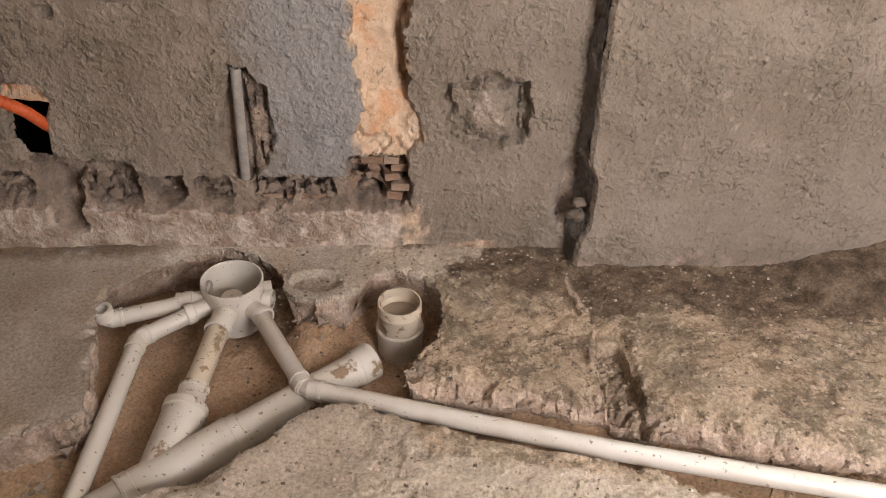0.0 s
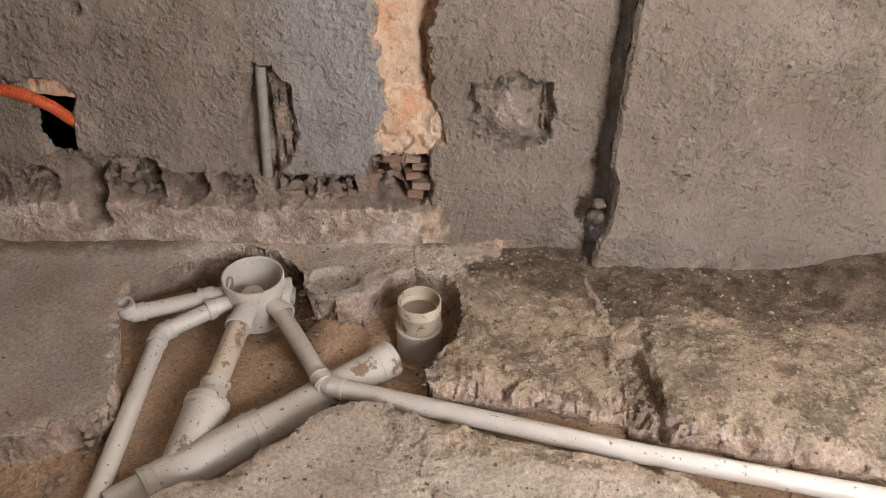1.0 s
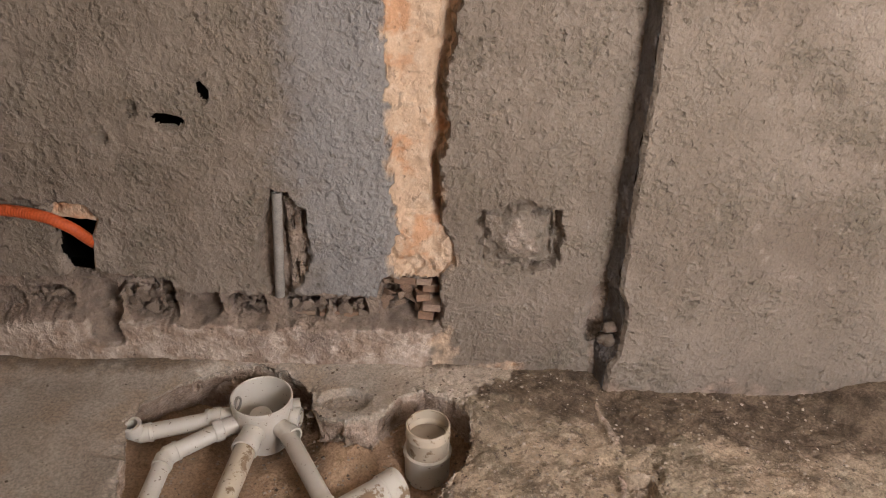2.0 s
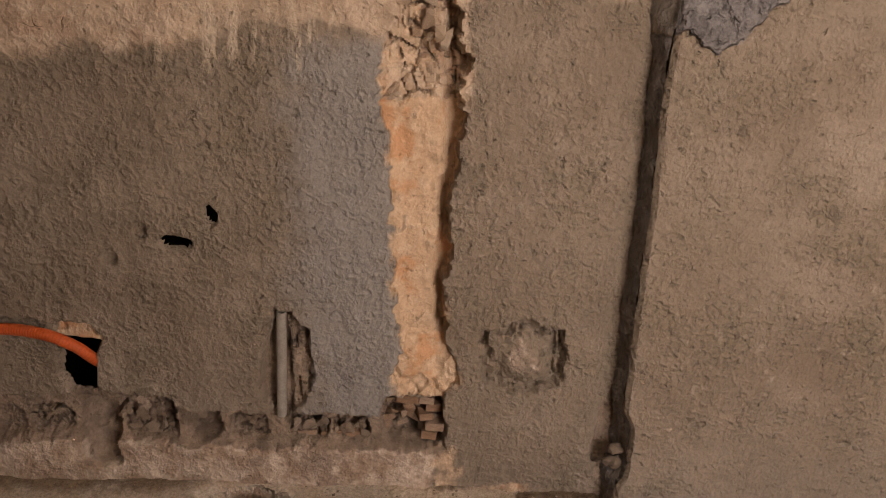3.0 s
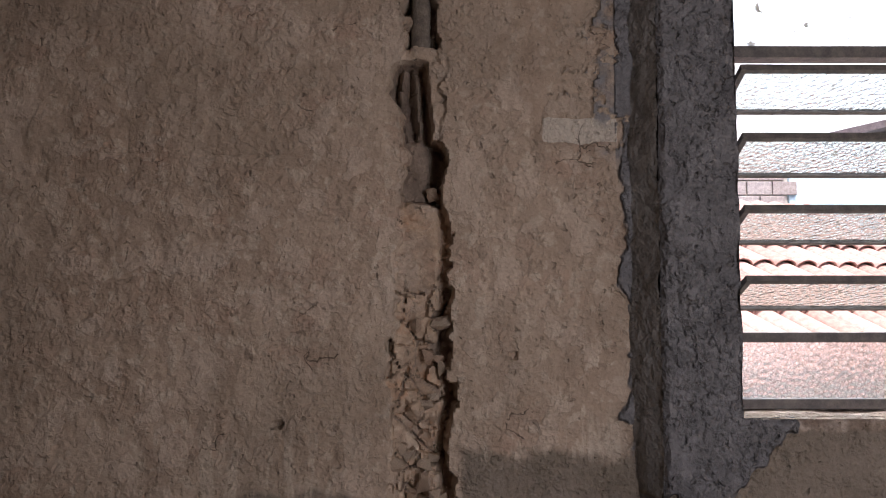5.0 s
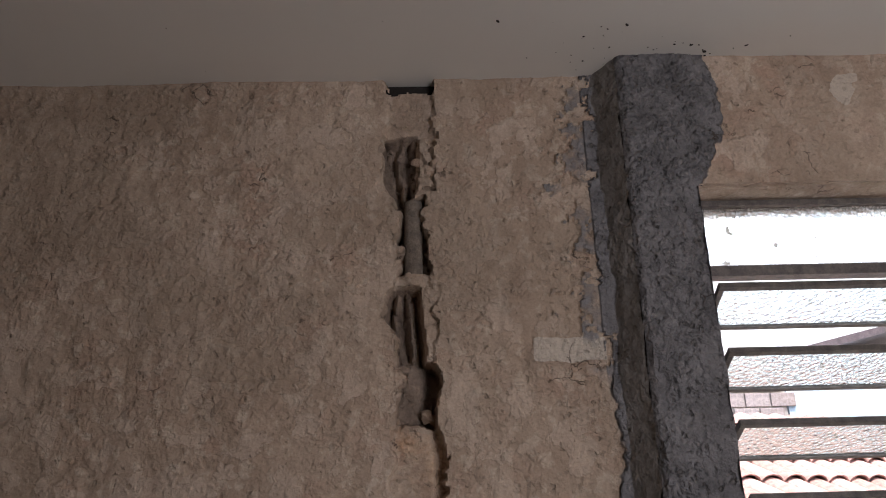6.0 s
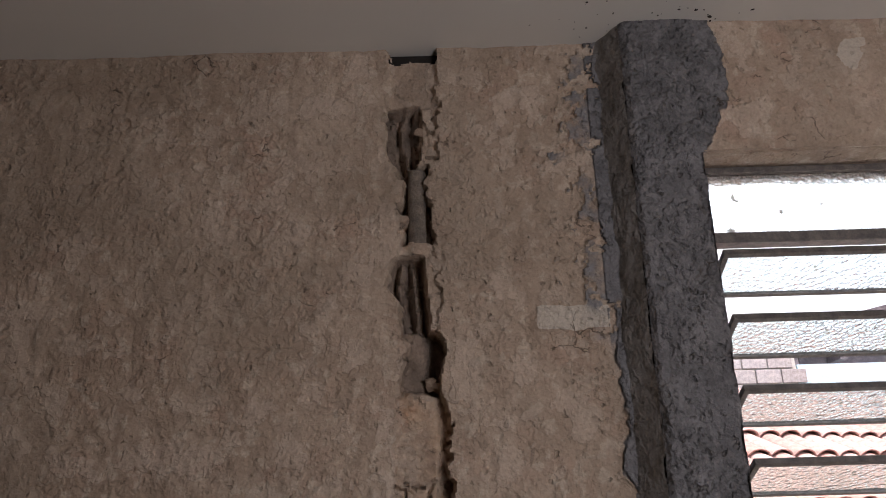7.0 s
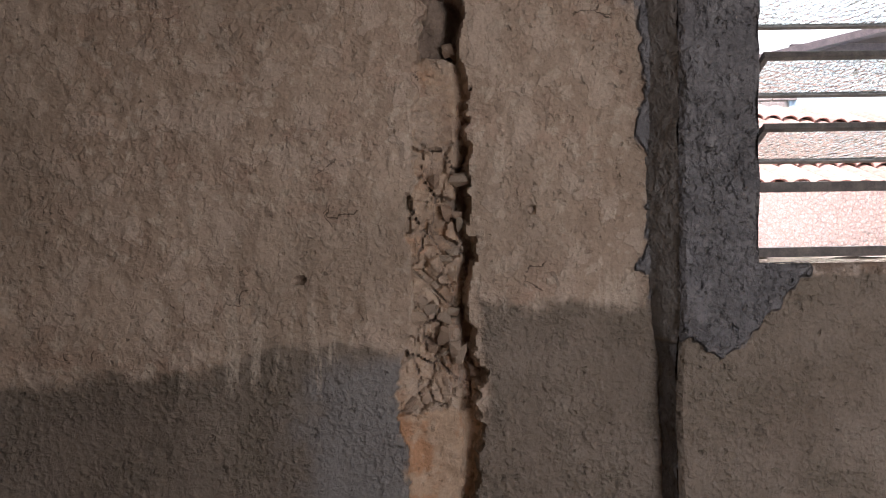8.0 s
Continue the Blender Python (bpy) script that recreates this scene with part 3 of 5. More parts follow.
    rubble_shade = np.maximum(rubble_shade, inside * (0.25 * mid + deep + (webs + webs2) * (1 - 0.8 * flap) + pocket * 0.45 + slim * 0.8))
    pale = np.maximum(pale, ss(0.04, 0.0, np.abs(cx) - half) * ss(0.90, 1.0, z))
    cement *= 1 - inside

    # the recess round the old grey conduit
    c = sd_poly(x, z, [(-0.497, 0.392), (-0.468, 0.475), (-0.43, 0.480), (-0.392, 0.43), (-0.386, 0.30), (-0.405, 0.23), (-0.44, 0.20), (-0.488, 0.20), (-0.508, 0.30)]) + rag2 * 0.8
    m = ss(0.005, -0.006, c)
    bd, cid = worley(x * 1.8, z * 0.6, 0.03, 17)
    h -= m * (0.042 - 0.028 * cid * ss(-0.45, -0.43, x))
    rubble_shade = np.maximum(rubble_shade, m * 0.9)

    # the mortared-up square
    c = sd_poly(x, z, [(-0.004, 0.418), (0.019, 0.448), (0.06, 0.468), (0.116, 0.484), (0.182, 0.446), (0.198, 0.39), (0.199, 0.322), (0.117, 0.282), (0.023, 0.307), (0.009, 0.358)]) + rag2 * 0.95 + 0.004 * vnoise(x, z, 0.014, 34)
    h -= 0.036 * ss(0.006, -0.008, c) - 0.024 * ss(-0.012, -0.030, c + rag2) * (1 + 0.6 * fbm(x, z, 0.05, 50))
    c2 = np.hypot((x - 0.105) / 0.05, (z - 0.37) / 0.065) - 1
    lime = np.maximum(lime, 0.46 * ss(0.3, -0.6, c2 + rag * 25))
    h += 0.008 * ss(0.1, -0.3, c2)
    s = sd_box(x, z, 0.166, 0.176, 0.33, 0.445)
    h -= 0.02 * ss(0.004, -0.004, s)
    rubble_shade = np.maximum(rubble_shade, 0.36 * ss(0.01, -0.006, c) * (1 - lime))

    # the hole for the orange conduit, two small holes and some chips
    c = sd_poly(x, z, [(-0.958, 0.428), (-0.934, 0.437), (-0.888, 0.431), (-0.867, 0.398), (-0.886, 0.35), (-0.900, 0.236), (-0.960, 0.238), (-0.981, 0.291), (-0.969, 0.37)]) + rag2 * 0.35
    pit = np.maximum(c, z - 0.392 + 0.1 * (x + 0.9))
    h -= 0.012 * ss(0.006, -0.004, c) + 0.014 * ss(0.002, -0.005, pit)
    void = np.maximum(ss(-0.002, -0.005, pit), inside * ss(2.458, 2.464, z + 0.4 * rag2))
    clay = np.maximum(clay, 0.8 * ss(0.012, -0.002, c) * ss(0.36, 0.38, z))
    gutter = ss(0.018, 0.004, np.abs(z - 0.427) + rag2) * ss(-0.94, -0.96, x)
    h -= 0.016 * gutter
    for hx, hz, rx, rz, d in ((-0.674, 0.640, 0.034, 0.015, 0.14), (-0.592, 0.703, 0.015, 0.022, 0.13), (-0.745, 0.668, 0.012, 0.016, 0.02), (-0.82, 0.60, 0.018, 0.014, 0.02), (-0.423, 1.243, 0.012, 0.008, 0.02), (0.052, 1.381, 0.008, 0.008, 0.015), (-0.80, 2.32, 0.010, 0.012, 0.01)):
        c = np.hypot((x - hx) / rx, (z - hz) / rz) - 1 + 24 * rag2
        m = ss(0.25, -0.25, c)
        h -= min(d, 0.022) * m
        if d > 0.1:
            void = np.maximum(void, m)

    # cement smeared into the inner corner, and a bare paper-pale rectangle
    smear = ss(0.27, 0.285, x + 1.2 * rag - 0.035 * pale * fbm(x, z, 0.09, 60)) * ss(1.1, 1.25, z)
    blots = ss(0.10, 0.22, fbm(x, z, 0.035, 61, 4, 0.7) + 0.75 * ss(0.10, 0.30, x) - 0.36) * ss(1.55, 1.95, z) * ss(0.10, 0.16, x)
    smear = np.maximum(smear, blots)
    wet_shade = np.maximum(wet_shade, np.where(x > 0.262, 0.85, 0.52) * smear)
    h += 0.006 * smear
    rect = ss(0.004, -0.003, sd_box(x, z, 0.114, 0.262, 1.815, 1.862) + rag2 * 0.5)
    paint = rect
    drip = ss(-0.78, -0.55, x) * ss(-0.20, -0.35, x) * ss(0.98, 1.06, z) * ss(1.32, 1.15, z) + ss(-0.06, 0.0, x) * ss(1.15, 1.2, z) * ss(1.3, 1.22, z) * ss(0.3, 0.25, x)
    h = h * (1 - 0.8 * rect) + 0.003 * rect
    # the broken foot of the inner corner
    c = sd_box(x, z, 0.285, 0.40, -0.02, 0.26, 0.02) + rag
    h -= 0.03 * ss(0.008, -0.01, c) * ss(0.05, 0.1, z)
    rubble_shade = np.maximum(rubble_shade, 0.6 * ss(0.01, -0.01, c))

    # faint lines left by boards
    for lz in (1.79, 2.27):
        h -= 0.003 * ss(0.005, 0.0, np.abs(z - lz - 0.004 * np.sin(x * 5))) * ss(-0.34, -0.4, x) * ss(-0.2, 0.1, vnoise(x, z, 0.12, 62))
    P = np.stack([x, -h, z], -1)
    keep = void[:-1, :-1] < 0.6
    me = grid_mesh("wall_north", P, keep, {"pale": pale, "clay": clay, "cement": cement, "lime": lime, "rubble_shade": rubble_shade, "wet_shade": wet_shade, "paint": paint, "drip": drip}, M_WALL)
    return new("wall_north", me)


wall_north = tagged(chased_wall(), "rough old plastered wall with chases cut for pipes", "wall", kind="structure")


def window_wall():
    """The wall that stands forward, with the window's opening and the wet mortar beside it."""
    xs, zs = coords(EDGE, X1, EDGE, 1.22, 0.0050, 0.04), coords(-0.02, CEIL + 0.02, -0.02, CEIL + 0.02, 0.0050, 0.04)
    x, z = np.meshgrid(xs, zs, indexing="ij")
    rag = 0.026 * fbm(x, z, 0.08, 73, 4, 0.65)
    rag2 = 0.018 * fbm(x, z, 0.035, 78, 3, 0.65)
    h = 0.006 * fbm(x, z, 0.3, 71, 3) + 0.0030 * fbm(x, z * 0.7, 0.045, 75, 3, 0.5)
    pale = ss(2.12, 2.16, z + rag) * ss(0.47, 0.52, x)
    pale = np.maximum(pale, 0.72 * ss(1.24, 1.262, z + rag) * ss(0.5, 0.54, x))
    h += pale * 0.003 * fbm(x, z, 0.025, 82, 3)
    wetp = sd_poly(x, z, [(0.2, 2.6), (0.535, 2.6), (0.535, 2.45), (0.55, 2.34), (0.50, 2.18), (0.50, 1.275), (0.575, 1.26), (0.56, 1.215), (0.505, 1.18), (0.46, 1.125), (0.405, 1.088), (0.36, 1.115), (0.2, 1.115)]) + rag * 0.6 + rag2 * 1.3
    wet_shade = ss(0.008, -0.008, wetp)
    h += wet_shade * (0.010 + 0.012 * fbm(x, z, 0.045, 90, 4, 0.6) + 0.006 * fbm(x, z * 0.6, 0.12, 91, 2))
    lime = np.zeros(x.shape)
    c = sd_poly(x, z, [(0.80, 2.40), (0.84, 2.44), (0.90, 2.45), (0.87, 2.41), (0.84, 2.37)]) + rag2
    paint = ss(0.004, -0.004, c)
    rim = ss(0.03, 0.0, z - WZ0 + 0.012) * ss(-0.05, -0.02, z - WZ0) * ss(0.56, 0.6, x)
    lime = np.maximum(lime, 0.65 * rim)
    h -= 0.012 * ss(-0.03, 0.0, z - WZ0 + 3 * rag2) * ss(0.02, 0.0, z - WZ0) * ss(0.52, 0.56, x)
    for hx, hz, rx, rz, d in ((0.50, 0.268, 0.016, 0.005, 0.012), (0.83, 0.225, 0.018, 0.008, 0.008), (0.74, 0.45, 0.008, 0.006, 0.006)):
        c = np.hypot((x - hx + 0.7 * (z - hz) * (rx > 0.015)) / rx, (z - hz) / rz) - 1 + 15 * rag2
        h -= d * ss(0.3, -0.3, c)
    # the foot is darkened for damp and for the soft shade there
    rubble_shade = 0.62 * ss(0.075, 0.01, z + rag * 3)
    # the ragged near edge leans in and out
    wob = (0.010 * fbm(z * 1.0, z * 0 + 3.0, 0.10, 95, 4, 0.6) + 0.022 * ss(0.30, 0.24, z) * ss(0.06, 0.12, z)) * ss(1.12, 1.0, z)
    x2 = x + wob * ss(EDGE + 0.05, EDGE, x)
    y = YR - h + 0.012 * ss(EDGE + 0.012, EDGE, x) ** 2
    P = np.stack([x2, y, z], -1)
    mx, mz = (xs[:-1] + xs[1:]) / 2, (zs[:-1] + zs[1:]) / 2
    keep = ~(((mx > WX0) & (mx < WX1))[:, None] & ((mz > WZ0) & (mz < WZ1))[None, :])
    # the returns: near edge back to the recessed wall, and the reveals of the opening
    zo = np.zeros(x.shape)
    me = grid_mesh("wall_window", P, keep, {"pale": pale, "clay": zo, "cement": zo, "lime": lime, "rubble_shade": rubble_shade, "wet_shade": wet_shade, "paint": paint}, M_WALL)
    ob = new("wall_window", me)
    k = np.linspace(0, 1, 20)
    edge = P[0]
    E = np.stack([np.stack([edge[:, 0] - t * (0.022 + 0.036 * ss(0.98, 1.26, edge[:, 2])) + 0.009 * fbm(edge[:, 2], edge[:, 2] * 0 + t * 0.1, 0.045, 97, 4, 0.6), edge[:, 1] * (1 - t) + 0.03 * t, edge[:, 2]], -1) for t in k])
    # grey cement above; below it the return's shade is painted with the dark mortar colour
    wz = np.broadcast_to(wet_shade[0], E.shape[:2])
    me2 = grid_mesh("edge_return", E, np.ones((len(k) - 1, len(zs) - 1), bool), {"pale": wz * 0, "clay": wz * 0, "cement": wz, "lime": wz * 0, "rubble_shade": wz * 0, "wet_shade": 0.62 - 0.45 * wz}, M_WALL)
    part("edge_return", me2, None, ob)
    return ob


wall_window = tagged(window_wall(), "rough grey rendered wall with fresh dark mortar beside a louvred window", "wall", kind="structure")


def reveals():
    """The four faces of the opening's thickness, rough, from the wall's face to outside."""
    back = 0.10
    for name, a, b, wetness in (("jamb", (WX0, WZ0), (WX0, WZ1), 1.0), ("lintel_soffit", (WX0, WZ1), (WX1, WZ1), 0.0), ("far_jamb", (WX1, WZ1), (WX1, WZ0), 0.0), ("sill_bed", (WX1, WZ0), (WX0, WZ0), 0.0)):
        n = 90
        s, d = np.meshgrid(np.linspace(0, 1, n), np.linspace(0, 1, 26), indexing="ij")
        ax, az = a[0] + (b[0] - a[0]) * s, a[1] + (b[1] - a[1]) * s
        nx, nz = -(b[1] - a[1]), b[0] - a[0]
        ln = math.hypot(nx, nz)
        push = 0.005 * fbm(s * ln, d * 0.17, 0.05, 120 + len(name), 4, 0.6) * ss(0.0, 0.25, d) + 0.004 * (1 - ss(0, 0.3, d))
        P = np.stack([ax + nx / ln * push, YR - 0.012 + (back + 0.012 - YR) * d, az + nz / ln * push], -1)
        zo = np.zeros(s.shape)
        me = grid_mesh(name, P, np.ones((n - 1, 25), bool), {"pale": zo + 1 - wetness, "clay": zo, "cement": zo, "lime": zo + 0.4 * (1 - wetness), "rubble_shade": zo, "wet_shade": zo + wetness * ss(0.9, 0.6, d)}, M_WALL)
        part(name, me, None, wall_window)
    # the masonry behind, outside the room
    for x0, x1, z0, z1 in ((EDGE + 0.045, WX0 - 0.012, 0, CEIL), (WX1 + 0.012, X1, 0, CEIL), (WX0 - 0.012, WX1 + 0.012, 0, WZ0 - 0.012), (WX0 - 0.012, WX1 + 0.012, WZ1 + 0.012, CEIL)):
        part("masonry", boxed(x0, x1, -0.03, back, z0, z1), M_RENDER, wall_window)


reveals()
for x0, x1, z0, z1 in ((X0, -1.15, -0.14, CEIL), (-0.45, EDGE, -0.14, CEIL), (-1.15, -0.45, -0.14, 0.14), (-1.15, -0.45, 0.92, CEIL)):
    part("masonry", boxed(x0, x1, 0.20, 0.26, z0, z1), M_RENDER, wall_north)
# chamber behind the holes, coloured near-black so they look unlit
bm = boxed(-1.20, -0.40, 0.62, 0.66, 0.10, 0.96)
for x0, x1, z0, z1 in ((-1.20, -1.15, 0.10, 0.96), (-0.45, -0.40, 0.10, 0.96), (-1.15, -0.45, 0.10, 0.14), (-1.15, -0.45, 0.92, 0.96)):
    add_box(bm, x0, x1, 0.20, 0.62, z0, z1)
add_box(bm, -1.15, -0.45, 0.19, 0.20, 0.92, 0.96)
part("hollow", bm, M_VOID, wall_north, "hollow behind the wall, near-black for the shade in its holes")
part("masonry", boxed(EDGE - 0.01, EDGE + 0.015, 0.10, 0.20, -0.14, CEIL), M_RENDER, wall_north)


# an added near-black block paints the shade in the gap under the ceiling
part("masonry", boxed(-0.24, -0.05, 0.030, 0.060, 2.40, CEIL - 0.001), M_VOID, wall_north, "added near-black block for the shaded gap at the head of the chase")


GROUND = {}


def ground_z(x, y):
    g = GROUND
    return float(g["z"][min(np.searchsorted(g["xs"], x), len(g["xs"]) - 1), min(np.searchsorted(g["ys"], y), len(g["ys"]) - 1)])


LEFT_RIM = [(-1.05, -0.66), (-0.833, -0.621), (-0.781, -0.594), (-0.737, -0.572), (-0.705, -0.546), (-0.719, -0.48), (-0.735, -0.417), (-0.745, -0.35), (-0.775, -0.259),
            (-0.794, -0.221), (-0.767, -0.165), (-0.706, -0.101), (-0.626, -0.045), (-0.532, -0.026), (-0.446, -0.042), (-0.397, -0.091)]
MOUND_RIM = [(-0.380, -0.115), (-0.372, -0.17), (-0.349, -0.201), (-0.289, -0.213), (-0.225, -0.199), (-0.187, -0.166), (-0.170, -0.120), (-0.109, -0.094), (-0.04, -0.117),
             (-0.001, -0.18), (0.004, -0.26), (-0.017, -0.33), (-0.054, -0.378), (-0.084, -0.416), (-0.076, -0.472)]
SLAB_FRONT = [(0.086, -0.497), (0.20, -0.522), (0.314, -0.545), (0.40, -0.585), (0.56, -0.627), (0.69, -0.657), (0.84, -0.682), (1.3, -0.78)]
NEAR_RIM = [(1.3, -0.93), (0.80, -0.815), (0.50, -0.745), (0.431, -0.708), (0.404, -0.693), (0.305, -0.664), (0.181, -0.637), (0.138, -0.630), (0.043, -0.604), (-0.032, -0.576), (-0.099, -0.551),
            (-0.166, -0.532), (-0.233, -0.535), (-0.268, -0.549), (-0.303, -0.577), (-0.343, -0.624), (-0.398, -0.661), (-0.440, -0.702), (-0.505, -0.722), (-0.63, -0.80), (-1.05, -0.93)]


def floor_sheet():
    """The floor: broken concrete slabs with the dug trench, the pocket and the slot."""
    xs, ys = coords(X0, X1, -1.12, 1.15, 0.0036, 0.04), coords(Y0, 0.06, -0.94, 0.06, 0.0036, 0.04)
    x, y = np.meshgrid(xs, ys, indexing="ij")
    rag = 0.02 * fbm(x, y, 0.10, 203, 4, 0.6)
    rag2 = 0.010 * fbm(x, y, 0.035, 208, 3, 0.6)
    right = ss(-0.35, -0.10, x)
    z = 0.006 * fbm(x, y, 0.3, 201, 3) + 0.006 * fbm(x, y, 0.05, 205, 5, 0.65) * (0.35 + 0.65 * right)
    crust = fbm(x, y, 0.045, 206, 4, 0.65)
    z += (0.005 * ss(0.02, 0.22, crust) - 0.004 * ss(0.25, 0.5, fbm(x, y, 0.035, 207, 3))) * (0.25 + 0.75 * right)
    outline = sd_poly(x, y, LEFT_RIM + MOUND_RIM + SLAB_FRONT + NEAR_RIM)
    t = outline + rag * 0.35 + rag2 * 0.7
    gx, gy = np.gradient(outline + rag * 0.35, xs, ys)
    ln = np.hypot(gx, gy) + 1e-6
    gx, gy = gx / ln, gy / ln
    # a band inside the outline becomes the broken side of the slab, the rest the dug soil
    wide = 0.022
    s = np.clip(-t / wide, 0, 1)
    far = ss(-0.32, -0.16, y) * ss(-0.34, -0.42, x)
    soil = ss(0.90, 1.0, s)
    deep = 0.112 + 0.035 * ss(0.10, 0.05, np.hypot(x + 0.08, y + 0.24)) + 0.03 * far - 0.050 * ss(0.0, 0.15, x)
    deep -= 0.045 * ss(0.13, 0.03, np.hypot(x + 0.29, y + 0.27)) * ss(-0.20, -0.25, y) + 0.02 * ss(-0.62, -0.70, x)
    bed = 0.020 * fbm(x, y, 0.10, 220, 5, 0.62) + 0.004 * ss(0.1, 0.4, fbm(x, y, 0.03, 221, 3, 0.6))
    qx, qy = x - gx * outline * 2.5, y - gy * outline * 2.5
    bd, cid = worley(qx, qy, 0.036, 224)
    rock = (0.012 * (cid - 0.45) + 0.004 * ss(0.0, 0.006, bd) + 0.012 * fbm(qx, qy, 0.06, 225, 3, 0.5)) * ss(0.02, -0.12, x) * ss(0.0, 0.25, s) * (1 - soil)
    chips = ss(0.030, 0.0, t) * ss(0.0, 0.35, fbm(x, y, 0.05, 226, 3, 0.6))
    inside = (t < 0).astype(float)
    # the middle slab's broken front slopes down to the pipe
    line = -0.537 - 0.255 * x
    front = ss(-0.10, -0.03, x) * ss(line - 0.004, line + 0.012, y) * ss(-0.40 - 0.17 * x, -0.44 - 0.17 * x, y)
    bd, cid = worley(x * 1.4, y * 0.7, 0.035, 228)
    slope = ss(0.055, 0.0, t + 2.5 * rag2) * front
    near = ss(0.10, 0.0, t) * ss(line + 0.004, line - 0.012, y) * ss(0.0, -0.2, x)
    top_z = z - 0.012 * chips - slope * (0.036 + 0.018 * (cid - 0.5) - 0.004 * ss(0, 0.005, bd)) + 0.016 * near
    z = top_z * (1 - s) + (bed - deep) * s
    slope = slope * (1 - inside)
    # a round hollow on the mound, and the slot between the slabs
    r = np.hypot(x + 0.298, (y + 0.140) * 1.55) - 0.062 + rag2 * 0.6
    hollow = ss(0.004, -0.010, r) * (1 - inside)
    z = z * (1 - hollow) + hollow * (-0.012)
    c = sd_poly(x, y, [(0.334, -0.350), (0.386, -0.354), (0.399, -0.486), (0.402, -0.60), (0.332, -0.585), (0.326, -0.47)]) + rag2 * 0.5
    bd, cid = worley(x, y, 0.024, 230)
    slot = ss(0.003, -0.003, c) * (1 - inside)
    z -= slot * (0.042 - 0.014 * cid - 0.005 * ss(0, 0.005, bd))
    lift = ss(0.400, 0.412, x + rag2) * ss(-0.29, -0.36, y + rag) * ss(0.95, 0.6, x) * ss(-0.70, -0.62, y + 0.2 * (x - 0.4)) * (1 - slot) * (1 - inside)
    z += 0.014 * lift
    ridge = ss(0.012, 0.004, np.abs(x - 0.319 - 0.008 * np.sin(y * 16) + rag2 * 0.8)) * ss(-0.60, -0.55, y) * ss(-0.09, -0.14, y) * (0.35 + 0.65 * ss(-0.2, 0.3, vnoise(x, y, 0.05, 255)))
    ridge = ridge * (1 - slot) * (1 - inside)
    z += 0.007 * ridge
    z += 0.014 * ss(-0.09, -0.01, y + rag) * (1 - inside) * ss(0.1, -0.1, x)
    mound = ss(0.02, -0.03, np.hypot(x + 0.29, y + 0.16) - 0.12)
    z += 0.008 * mound * (1 - inside) * (1 - hollow)
    pale = ss(-0.10, 0.0, x + rag) * ss(-0.06, -0.17, y + 0.05 * vnoise(x, y, 0.15, 250)) * ss(-0.7, -0.6, y + 0.16 * x)
    dirt = 1.15 * ss(-0.33, -0.11, y + 0.15 * fbm(x, y, 0.16, 251, 4, 0.6)) * ss(0.30, 0.40, x) + 0.80 * ss(-0.30, -0.08, y + 0.15 * fbm(x, y, 0.13, 252, 4, 0.6)) * ss(-0.20, 0.20, x + 0.35 * fbm(x, y, 0.12, 253, 4, 0.6))
    dirt = np.maximum(dirt * (1 - slot), 0.46 * slot) * (1 - ridge)
    dirt = np.maximum(dirt, 0.62 * ss(-0.12, -0.02, y + rag) * ss(-0.1, -0.35, x) * ss(-0.5, -0.75, x))
    dirt = np.maximum(dirt, 0.42 * hollow)
    GROUND.update(xs=xs, ys=ys, z=z)
    under = 0.012 + 0.055 * far + 0.010 * vnoise(x, y, 0.06, 260)
    reach = 0.10 + 1.3 * under
    push = np.where(t > -wide, -t * inside + under * s, (wide + under) * ss(-(wide + reach), -wide, t)) + rock * inside
    P = np.stack([x + gx * push, np.minimum(y + gy * push, 0.05), z], -1)
    side = ss(0.02, 0.12, s) * (1 - soil)
    me = grid_mesh("floor", P, np.ones((len(xs) - 1, len(ys) - 1), bool), {"soil": soil, "dirt": dirt * (1 - inside), "pale": pale * (1 - inside),
                   "edge": np.maximum(0.95 * side, 0.9 * np.maximum(ridge, np.maximum(slope, 0.5 * slot))), "left": ss(-0.12, -0.30, x) * (1 - inside) * ss(-0.70, -0.52, y - 0.2 * x - 0.1)}, M_FLOOR)
    return new("floor", me)


floor = tagged(floor_sheet(), "broken concrete floor with a trench dug down to brown soil", "floor", kind="structure")
part("subsoil", boxed(X0, X1, Y0, 0.06, -0.4, -0.22), M_GROUND, floor)

ceiling = tagged(part("ceiling", boxed(X0 - 0.1, X1 + 0.1, Y0 - 0.1, 0.28, CEIL, CEIL + 0.12), M_CEIL), "smooth white painted concrete ceiling with dark specks", "ceiling", kind="structure")
DX0, DX1, DZ = 0.74, 1.62, 2.08
# south and west walls are unseen; their dark render holds back bounced light
bm = boxed(X0, DX0, Y0 - 0.12, Y0, -0.1, CEIL)
add_box(bm, DX1, X1, Y0 - 0.12, Y0, -0.1, CEIL)
add_box(bm, DX0, DX1, Y0 - 0.12, Y0, DZ, CEIL)
tagged(part("wall_south", bm, M_DIM_RENDER), "unseen rendered wall with an open doorway, darkened to cut bounced light", "wall", kind="structure")
tagged(part("wall_east", boxed(X1, X1 + 0.12, Y0 - 0.12, 0.26, -0.1, CEIL), M_RENDER), "plain rendered side wall", "wall", kind="structure")
tagged(part("wall_west", boxed(X0 - 0.12, X0, Y0 - 0.12, 0.26, -0.1, CEIL), M_DIM_RENDER), "unseen rendered side wall, darkened to cut bounced light", "wall", kind="structure")


# ---- drainage in the trench ----
def straight(a, b, n=6):
    a, b = Vector(a), Vector(b)
    return [a.lerp(b, k / n) for k in range(n + 1)]


